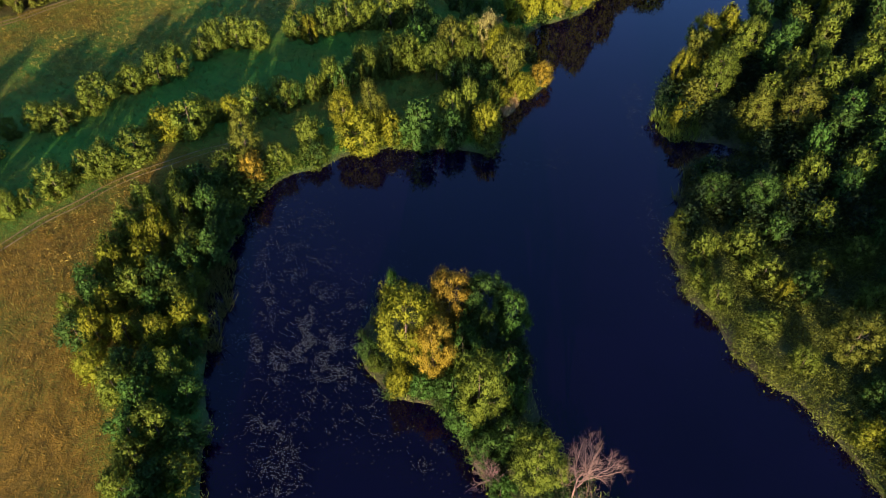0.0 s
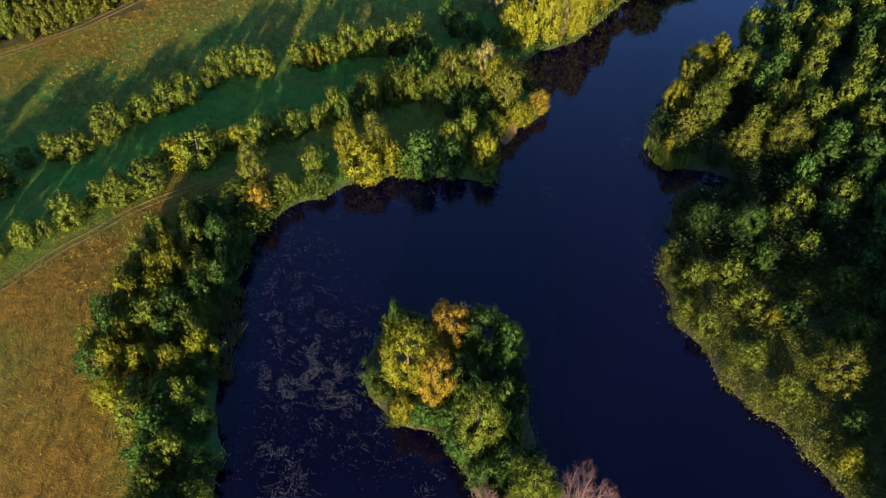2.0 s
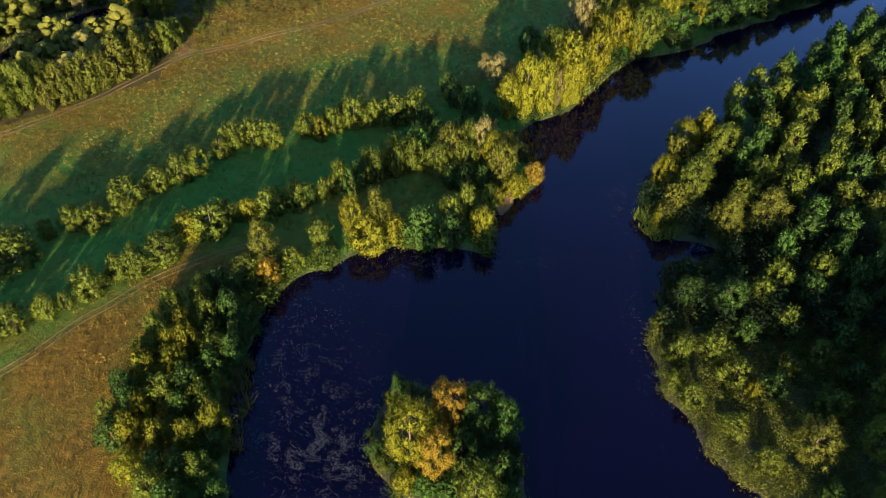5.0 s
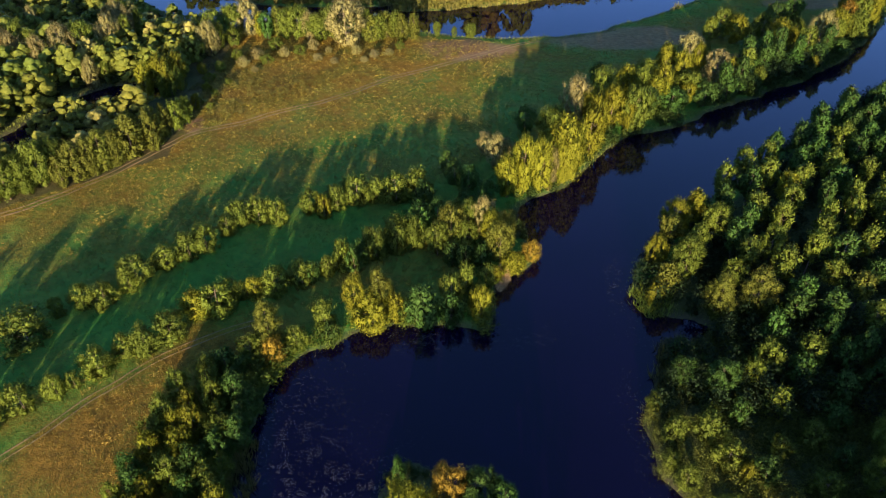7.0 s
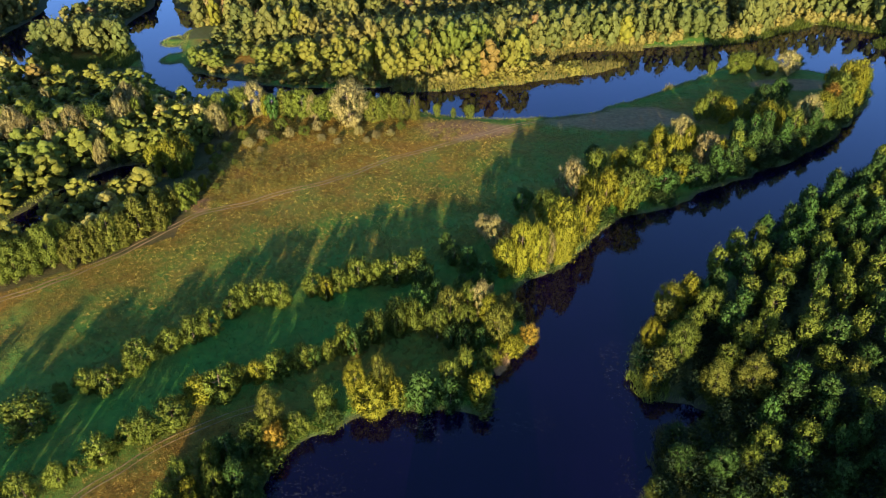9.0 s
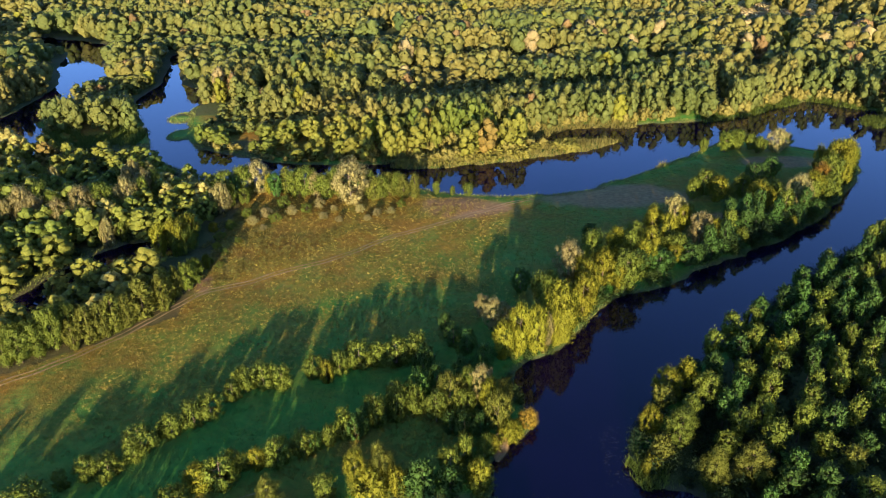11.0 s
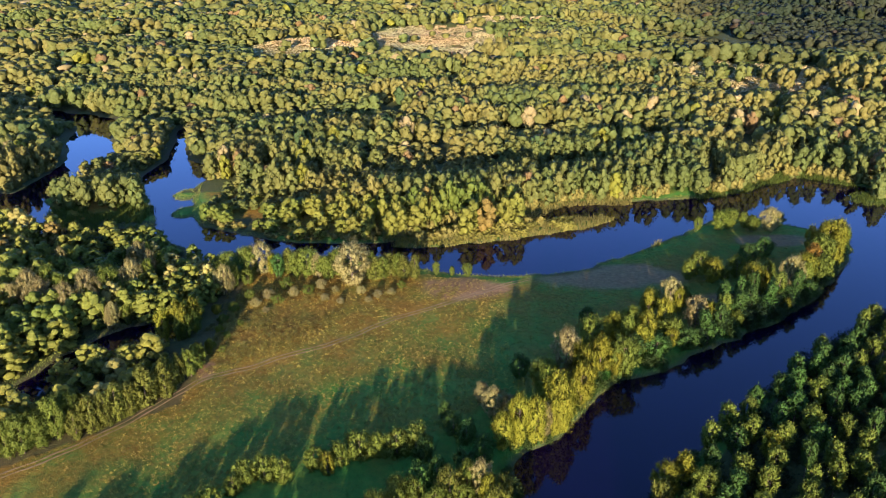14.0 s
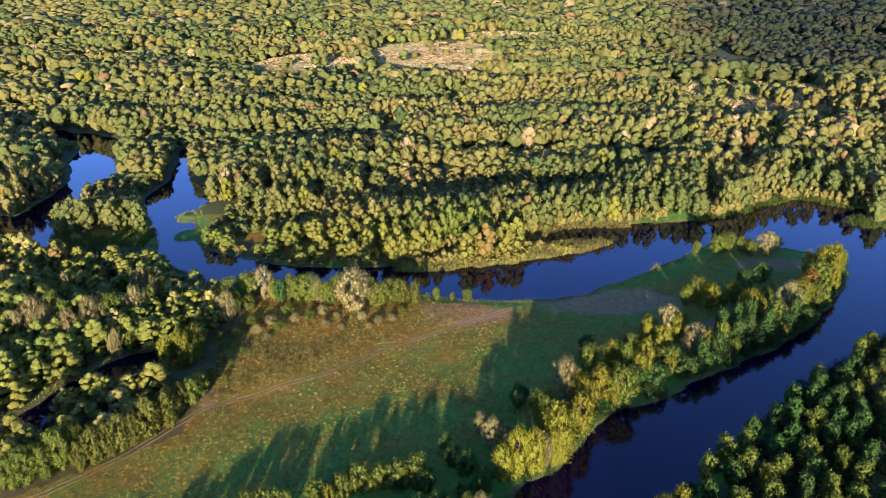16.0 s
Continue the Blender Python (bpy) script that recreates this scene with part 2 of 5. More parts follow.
PX0, PX1, PY0, PY1 = -250, 270, -45, 405
gx, gy = np.meshgrid(np.arange(PX0, PX1 + 1.0), np.arange(PY0, PY1 + 1.0))
d, ins = line_distance(gx, gy, spline(INNER + WEST + FAR + RIGHT_BANK, True, 3), True)
shore = np.where(ins, -d, d)
for line, width in ((CREEK, 4.6), (BACKWATER, 9.0)):
    shore = np.minimum(shore, line_distance(gx, gy, spline(line))[0] - width)
for ring in (ISLAND, REED_ISLET):
    d, ins = line_distance(gx, gy, spline(ring, True, 3), True)
    shore = np.maximum(shore, np.where(ins, d, -d))
for cx, cy, rx, ry in ISLETS:
    shore = np.maximum(shore, (1 - np.hypot((gx - cx) / rx, (gy - cy) / ry)) * min(rx, ry))
shore += (lattice(gx, gy, 4.0, 1) - 0.5) * 1.6 + (lattice(gx, gy, 1.8, 2) - 0.5) * 0.8


def bank(x, y):
    """Metres from the shore, above 0 on land."""
    x, y = np.asarray(x, float), np.asarray(y, float)
    u, v = np.clip(x - PX0, 0, PX1 - PX0 - 1e-6), np.clip(y - PY0, 0, PY1 - PY0 - 1e-6)
    i, j = u.astype(int), v.astype(int)
    s, t = u - i, v - j
    i1, j1 = np.minimum(i + 1, shore.shape[1] - 1), np.minimum(j + 1, shore.shape[0] - 1)
    return (shore[j, i] * (1 - s) + shore[j, i1] * s) * (1 - t) + (shore[j1, i] * (1 - s) + shore[j1, i1] * s) * t


def height(x, y):
    d = bank(x, y)
    land = 0.06 + np.clip(d / 6, 0, 1) ** 0.8 * 0.75 + (lattice(x, y, 14.0, 5) - 0.5) * 0.5 * np.clip(d / 8, 0, 1)
    return np.where(d > 0, land * np.clip(d / 0.6, 0.02, 1), np.maximum(d * 0.35, -1.6) - 0.03)


TRACK = [(-140, 72), (-110, 90), (-83.6, 107.4), (-75.6, 113.6), (-67.4, 121.4), (-59.3, 132.8), (-55.2, 137.4), (-48.9, 140.6), (-37.5, 147), (-25.2, 153.6), (-12.3, 164.1), (-1.1, 170.2), (17.5, 181.8), (26, 186)]
FIELD_TRACK = [(-75, 34), (-57.7, 54), (-50.3, 63), (-44.6, 69), (-40, 73), (-34, 77), (-27, 80)]
HEDGE_LOW = [(-80, 46), (-55, 66), (-42, 77), (-36, 83), (-24, 89), (-12, 96), (-2, 101), (12, 112)]
HEDGE_HIGH = [(-90, 60), (-64, 78), (-52, 90), (-38, 105), (-20, 110), (-4, 114), (12, 128)]


def bare_patches(x, y):
    """Worn pale ground on the peninsula."""
    v = np.zeros(x.shape)
    for a, b, p, q in ((-55.8, 141.2, 2.6, 4.5), (6, 180, 16, 9), (49, 186.5, 26, 10.5), (76, 169.5, 11, 6), (106, 210, 14, 6)):
        v = np.maximum(v, soft_step(1 - np.hypot((x - a) / p, (y - b) / q) + 0.3 * (lattice(x, y, 4.0, 91) - 0.5), 0.0, 0.4))
    return v


def above(line, x, y):
    p = np.array(line)
    return y - np.interp(x, p[:, 0], p[:, 1])


def soft_step(v, a, b):
    s = np.clip((v - a) / (b - a), 0, 1)
    return s * s * (3 - 2 * s)


def meadow_dryness(x, y):
    """0 fresh green to 1 straw, field by field."""
    field, low, high, main = above(FIELD_TRACK, x, y), above(HEDGE_LOW, x, y), above(HEDGE_HIGH, x, y), above(TRACK, x, y)
    v = np.full(x.shape, 0.92)
    v += (0.45 - 0.92) * soft_step(field, -2, 2)
    v += (0.12 - 0.45) * soft_step(low, -4, 2)
    v += (0.38 - 0.12) * soft_step(high, -1, 4)
    v += (0.72 - 0.38) * soft_step(main, -26, -6)
    v += (0.82 - 0.66) * soft_step(main, -3, 6)
    east = soft_step(x, 16, 30) * soft_step(y, 120, 140)
    v = v * (1 - east) + 0.52 * east
    moist = np.maximum(1 - soft_step(bank(x, y), 2, 10), soft_step(x, 18, 22) * (y < 120))
    return v * (1 - moist) + 0.08 * moist


# ---- ground and water ----
def steps(a, b, lo, hi, fine=1.0, grow=1.12):
    mid = list(np.arange(a, b + 0.5 * fine, fine))
    left, right, s = [], [], fine
    while (left[-1] if left else a) > lo or (right[-1] if right else b) < hi:
        s *= grow
        left.append((left[-1] if left else a) - s)
        right.append((right[-1] if right else b) + s)
    return np.array([v for v in left[::-1] if v > lo * 1.2] + mid + [v for v in right if v < hi * 1.2])


def quick_mesh(name, verts, faces, mats, smooth=False):
    """A mesh from arrays of vertices and of faces that all have the same number of corners."""
    me = bpy.data.meshes.new(name)
    verts, faces = np.asarray(verts, np.float32), np.asarray(faces, np.int32)
    k = faces.shape[1]
    me.vertices.add(len(verts))
    me.vertices.foreach_set("co", verts.ravel())
    me.loops.add(faces.size)
    me.loops.foreach_set("vertex_index", faces.ravel())
    me.polygons.add(len(faces))
    me.polygons.foreach_set("loop_start", np.arange(0, faces.size, k, dtype=np.int32))
    me.polygons.foreach_set("use_smooth", np.full(len(faces), smooth))
    me.update(calc_edges=True)
    for m in mats if isinstance(mats, list) else [mats]:
        me.materials.append(m)
    return me


def soft_normals(me, nor):
    """Lets leaves shade with the roundness of their crown."""
    a = me.attributes.new("custom_normal", "FLOAT_VECTOR", "POINT")
    a.data.foreach_set("vector", np.asarray(nor, np.float32).ravel())


def paint(me, name, rgb):
    a = me.attributes.new(name, "FLOAT_COLOR", "POINT")
    a.data.foreach_set("color", np.c_[rgb, np.ones(len(rgb))].astype(np.float32).ravel())


def grid_faces(nx, ny):
    i = np.arange(nx * ny).reshape(ny, nx)
    return np.stack([i[:-1, :-1], i[:-1, 1:], i[1:, 1:], i[1:, :-1]], -1).reshape(-1, 4)


def wooded(x, y):
    """How much of the ground is forest floor."""
    right = (x > 25) & (y < 80) | (x > -11) & (x < 17) & (y < 56) & (y > 18) | (x > 30) & (y < 165) & (x > 26 + np.maximum(0, y - 80) * 0.95) | (x > 120) & (y < 170)
    far = y > 262
    left = (x < -58) & (y > 60 + (-58 - x) * -0.7 + 68) & (y < 235)
    return (right | far | left).astype(float)


# centre and half sizes of the clearings in the far forest
GLADES = [(-6, 628, 64, 104), (-116, 600, 46, 58), (-282, 650, 32, 46), (-421, 702, 38, 48), (218, 440, 58, 66), (180, 486, 40, 32), (96, 322, 9, 24), (70, 760, 60, 36)]


def glade(x, y):
    """Below 1 inside a clearing."""
    return np.minimum.reduce([np.hypot((x - a) / w, (y - b) / d) for a, b, w, d in GLADES])


xs = np.union1d(steps(-130, 150, -4300, 4300, 1.3), np.r_[np.arange(-450, -140, 12.0), np.arange(160, 300, 12.0)])
ys = np.union1d(steps(20, 262, -700, 4600, 1.3), np.arange(300, 800, 8.0))
mx, my = np.meshgrid(xs, ys)
fx, fy = mx.ravel(), my.ravel()
dist = bank(fx, fy)
me = quick_mesh("ground", np.c_[fx, fy, height(fx, fy)], grid_faces(len(xs), len(ys)), GROUND, True)
clear = np.clip(1.6 - glade(fx, fy), 0, 1)
paint(me, "cover", np.c_[np.clip(meadow_dryness(fx, fy) * (fy < 262) + clear * 0.8, 0, 1), (1 - soft_step(dist, 0.2, 1.8)) * 0.85, wooded(fx, fy) * 0.85 * (1 - clear)])
paint(me, "bare", np.repeat(np.maximum(bare_patches(fx, fy), 1.4 * (np.hypot((fx + 17) / 16, (fy - 682) / 20) < 1))[:, None], 3, 1))
tagged(new("ground", me), "flat river meadow of mixed green and straw-dry grass", "meadow", kind="structure")
we = quick_mesh("water", [(-4300, -700, 0), (4300, -700, 0), (4300, 4600, 0), (-4300, 4600, 0)], [(0, 1, 2, 3)], WATER)
tagged(new("water", we), "still dark blue river water reflecting evening sky", "river", kind="structure")


def join(pieces):
    vs, fs, o = [], [], 0
    for v, f in pieces:
        vs.append(v)
        fs.append(f + o)
        o += len(v)
    return np.concatenate(vs), np.concatenate(fs)


def ruts(name, line, gauge, width, label):
    """Two worn wheel tracks, each of uneven width."""
    c = spline(line, False, 14)
    t = np.gradient(c, axis=0)
    t /= np.linalg.norm(t, axis=1)[:, None]
    side = np.c_[t[:, 1], -t[:, 0]]
    offs = np.linspace(-1, 1, 5)
    pieces, worn = [], []
    for k, s in enumerate((-0.5, 0.5)):
        wob = width * (0.35 + 1.0 * lattice(c[:, 0], c[:, 1], 2.2, 9 + k))
        mid = c + side * (gauge * s + (lattice(c[:, 0], c[:, 1], 5.0, 15) - 0.5) * 0.7)[:, None]
        p = mid[:, None, :] + side[:, None, :] * offs[None, :, None] * (wob / 2)[:, None, None]
        x, y = p[..., 0].ravel(), p[..., 1].ravel()
        o = np.tile(offs, len(c))
        pieces.append((np.c_[x, y, height(x, y) + 0.05 - 0.08 * (np.abs(o) > 0.9)], grid_faces(len(offs), len(c))))
        worn.append(0.72 - 0.5 * np.abs(o))
    me = quick_mesh(name, *join(pieces), SOIL, True)
    a = me.attributes.new("rut", "FLOAT", "POINT")
    a.data.foreach_set("value", np.concatenate(worn).astype(np.float32))
    return tagged(new(name, me), label, "track", kind="structure")


ruts("dirt_track", TRACK, 1.2, 0.50, "rutted brown dirt track crossing the dry meadow")
ruts("field_track", FIELD_TRACK, 1.0, 0.26, "narrow twin-rut farm track in dry grass")


# ---- trees ----
def unit(a):
    return a / (np.linalg.norm(a, axis=1)[:, None] + 1e-9)


def icosahedron():
    """Directions and triangles of a ball of 20 faces."""
    g = (1 + 5 ** 0.5) / 2
    v = [(-1, g, 0), (1, g, 0), (-1, -g, 0), (1, -g, 0), (0, -1, g), (0, 1, g), (0, -1, -g), (0, 1, -g), (g, 0, -1), (g, 0, 1), (-g, 0, -1), (-g, 0, 1)]
    f = [(0, 11, 5), (0, 5, 1), (0, 1, 7), (0, 7, 10), (0, 10, 11), (1, 5, 9), (5, 11, 4), (11, 10, 2), (10, 7, 6), (7, 1, 8), (3, 9, 4), (3, 4, 2), (3, 2, 6), (3, 6, 8), (3, 8, 9), (4, 9, 5), (2, 4, 11), (6, 2, 10), (8, 6, 7), (9, 8, 1)]
    v = [np.array(p, float) / math.hypot(1, g) for p in v]
    return np.array(v), np.array(f)


BALL = icosahedron()


def swell_of(side, stretch):
    """How far a tuft bulges in a direction that leans this much along its axis: a blunt tip above, flat below."""
    return np.where(side > 0, 1 + stretch * side ** 2, 1 + 0.25 * side)


def crown_arrays(rng, R, z0, z1, clumps, leaves, leaf, tight=1.0, top=1.0, stretch=0.6, core=0.84, even=0.0):
    """Vertices, triangles, shading normals and the boughs' centres of a crown between two heights.

    The crown is egg-shaped, or pointed where top is small. Boughs swell it; leafy tufts that reach up and out cover them,
    each a dense uneven heart with loose leaves standing out of it."""
    rise = z1 - z0
    ts = np.linspace(0, 1, 60)
    peak = 0.30 + 0.24 * top
    up = np.clip((ts - peak) / (1 - peak), 0, 1)
    prof = np.where(ts < peak, 0.50 + 0.50 * np.sin(ts / peak * 1.5708), np.maximum(1 - up ** (1.1 + 1.1 * top), 0) ** (0.95 - 0.33 * top))
    slope = np.gradient(prof * R, ts * rise)
    area = np.cumsum((prof + 0.03) * np.sqrt(1 + np.minimum(slope, 3) ** 2))
    i = np.arange(clumps)
    t = np.interp((i + rng.uniform(0.2, 0.8, clumps)) / clumps, area / area[-1], ts)
    phi = i * 2.39996 + rng.normal(size=clumps) * 0.4
    boughs = max(3, int(1.1 * clumps ** 0.5))
    bt, bp = np.interp((np.arange(boughs) + 0.5) / boughs, area / area[-1], ts), np.arange(boughs) * 2.39996 + rng.uniform(0, 6.28) + rng.normal(size=boughs) * 0.4
    b3 = np.c_[np.cos(bp) * np.interp(bt, ts, prof), np.sin(bp) * np.interp(bt, ts, prof), (bt - 0.4) * 2]
    t3 = np.c_[np.cos(phi) * np.interp(t, ts, prof), np.sin(phi) * np.interp(t, ts, prof), (t - 0.4) * 2]
    gap = np.linalg.norm(t3[:, None] - b3[None], axis=2)
    near = gap.argmin(1)
    swell = 0.66 + 0.22 * even + (0.44 - 0.24 * even) * np.exp(-(gap.min(1) / (1.15 * boughs ** -0.42)) ** 2) * rng.uniform(0.75, 1.25, boughs)[near]
    r = R * np.interp(t, ts, prof) * swell * rng.uniform(0.84 + 0.08 * even, 1.08, clumps)
    rt = tight * 0.46 * math.sqrt(area[-1] / 60 * 6.283 * R * rise / clumps) * rng.uniform(0.68, 1.32, clumps)
    nz = np.clip(-np.interp(t, ts, slope), -0.2, 1.6)
    out = unit(np.c_[np.cos(phi), np.sin(phi), nz])
    v = unit(out + 0.25 * (t3 - b3[near]) + rng.normal(size=(clumps, 3)) * 0.22 + np.array([0, 0, 0.75]))
    tuft = np.c_[r * np.cos(phi), r * np.sin(phi), z0 + rise * t * (0.93 + 0.1 * (swell - 0.9))] - out * (0.55 * rt)[:, None]
    # the tufts' hearts
    ball, tri = BALL
    e1 = unit(np.cross(v, unit(rng.normal(size=(clumps, 3)))))
    e2 = np.cross(v, e1)
    u = ball[None, :, :1] * e1[:, None] + ball[None, :, 1:2] * e2[:, None] + ball[None, :, 2:] * v[:, None]
    far = rt[:, None] * core * swell_of(ball[None, :, 2], stretch) * rng.uniform(0.70 + 0.15 * even, 1.20 - 0.06 * even, (clumps, len(ball)))
    hv = (tuft[:, None] + u * far[..., None]).reshape(-1, 3)
    flat = np.array([1, 1, 0.25])
    hn = unit((u * 0.9 + out[:, None] * 0.3).reshape(-1, 3) * flat + rng.normal(size=(clumps * len(ball), 3)) * (0.25 + 0.10 * even))
    hf = (tri[None] + (np.arange(clumps) * len(ball))[:, None, None]).reshape(-1, 3)
    if not core:
        hv, hn, hf = hv[:0], hn[:0], hf[:0]
    # loose leaves round them
    j = rng.choice(clumps, leaves, p=rt ** 2 / (rt ** 2).sum())
    u = unit(rng.normal(size=(leaves, 3)) + v[j] * 0.45)
    side = (u * v[j]).sum(1)
    p = tuft[j] + u * (rt[j] * 0.92 * swell_of(side, stretch) * rng.uniform(0.92 * core if core else 0.3, 1.30 - 0.22 * even, leaves))[:, None]
    nor = unit(u * 0.6 + out[j] * 0.2 + rng.normal(size=(leaves, 3)) * 0.42)
    w = v[j] + 0.9 * u + rng.normal(size=(leaves, 3)) * 0.5
    w = unit(w - nor * (w * nor).sum(1)[:, None])
    b = np.cross(nor, w)
    s = (leaf * rng.uniform(0.65, 1.35, leaves))[:, None]
    lv = np.stack([p - w * s * 0.45 + b * s * 0.36, p - w * s * 0.45 - b * s * 0.36, p + w * s * 0.65 + nor * s * 0.1], 1).reshape(-1, 3)
    ln = np.repeat(unit((u * 0.7 + out[j] * 0.35) * flat + rng.normal(size=(leaves, 3)) * (0.48 - 0.20 * even)), 3, 0)
    verts = np.concatenate([hv, lv])
    verts[:, 2] = np.maximum(verts[:, 2], 0.04)
    cc = b3 * np.array([0.6 * R, 0.6 * R, 0])
    cc[:, 2] = z0 + rise * bt * 0.92
    return verts, np.concatenate([hf, np.arange(3 * leaves).reshape(leaves, 3) + len(hv)]), np.concatenate([hn, ln]), cc


def tube(points, radii, sides=5):
    """A tapered tube along points."""
    v, f = [], []
    for i, (p, r) in enumerate(zip(points, radii)):
        a = points[min(i + 1, len(points) - 1)] - points[max(i - 1, 0)]
        a = a / (np.linalg.norm(a) + 1e-9)
        s = np.cross(a, (0.31, 0.87, 0.13))
        s /= np.linalg.norm(s)
        b = np.cross(a, s)
        for k in range(sides):
            g = 2 * math.pi * k / sides
            v.append(p + (s * math.cos(g) + b * math.sin(g)) * r)
        if i:
            o = (i - 1) * sides
            f += [(o + k, o + (k + 1) % sides, o + sides + (k + 1) % sides, o + sides + k) for k in range(sides)]
    return np.array(v), np.array(f)


def trunk_mesh(name, rng, H, z0, centres, girth, mat):
    lean = rng.normal(size=2) * 0.03 * H
    zs = np.array([-0.3, 0.15 * H, 0.4 * H, 0.65 * H, 0.88 * H])
    axis = np.c_[lean[0] * (zs / H) ** 2, lean[1] * (zs / H) ** 2, zs]
    pieces = [tube(axis, girth * np.array([1.35, 1.0, 0.75, 0.45, 0.12]), 7)]
    for c in centres:
        s = np.clip((c[2] - 0.35 * np.hypot(c[0], c[1])) / H, 0.12, 0.8) * H
        a = np.array([np.interp(s, zs, axis[:, 0]), np.interp(s, zs, axis[:, 1]), s])
        m = (a + c) / 2 + np.array([0, 0, -0.05 * H]) + rng.normal(size=3) * 0.02 * H
        pieces.append(tube(np.array([a, m, c]), girth * np.array([0.42, 0.26, 0.07]), 4))
    return quick_mesh(name, *join(pieces), mat, True)


def make_tree(name, seed, R, H, z0, clumps, leaves, leaf, mat, girth=0.16, top=1.0, limbs=9, core=0.5):
    """A tree of that crown radius and height, far from the place: an Empty with a trunk and a crown under it."""
    rng = np.random.default_rng(seed)
    v, f, shade, c = crown_arrays(rng, R, z0, H, clumps, leaves, leaf, 1.0, top, 0.65, core)
    root = new(name)
    root.empty_display_size = 0.5
    crown = new("crown", quick_mesh("crown", v, f, mat, True))
    soft_normals(crown.data, shade)
    trunk = new("trunk", trunk_mesh("trunk", rng, H, z0, c[::max(1, len(c) // limbs)], girth, BARK))
    for o in (crown, trunk):
        o.parent = root
    return root


def branch_tree(name, seed, H, spread, mat):
    """A bare tree of forking branches."""
    rng = np.random.default_rng(seed)
    pieces, twigs = [], []

    def grow(p, way, length, r, level):
        q = p + way * length * 0.5 + rng.normal(size=3) * length * 0.05
        e = p + way * length + rng.normal(size=3) * length * 0.08
        (pieces if level < 2 else twigs).append(tube(np.array([p, q, e]), np.array([r, r * 0.8, r * 0.55]), 5 if level < 2 else 3))
        if level < 6:
            for _ in range(3 if level else 7):
                w = way + rng.normal(size=3) * spread * (1.5 if level == 0 else 1.0) + np.array([0, 0, 0.16])
                w /= np.linalg.norm(w)
                grow(p + (e - p) * rng.uniform(0.35, 1.0), w, length * rng.uniform(0.60, 0.82), r * 0.56, level + 1)

    grow(np.array([0, 0, -0.3]), np.array([0, 0, 1.0]), H * 0.32, 0.12, 0)
    root = new(name)
    for part_name, ps in (("trunk", pieces), ("crown", twigs)):
        o = new(part_name, quick_mesh(part_name, *join(ps), mat, True))
        o.parent = root
    return root


STORE = {}


def stock(kind):
    """The models of a kind of tree: (object, crown radius, height)."""
    if kind not in STORE:
        made = []
        spec = TREES[kind]
        for i in range(spec["n"]):
            made.append(make_tree(spec["name"], 40 + 17 * len(STORE) + i, spec["R"] * (0.94 + 0.06 * i), spec["H"], spec["z0"], spec["clumps"], spec["leaves"], spec["leaf"], spec["mat"], spec.get("girth", 0.16), spec.get("top", 1.0), spec.get("limbs", 9), spec.get("core", 0.5)))
        STORE[kind] = made
    return STORE[kind]


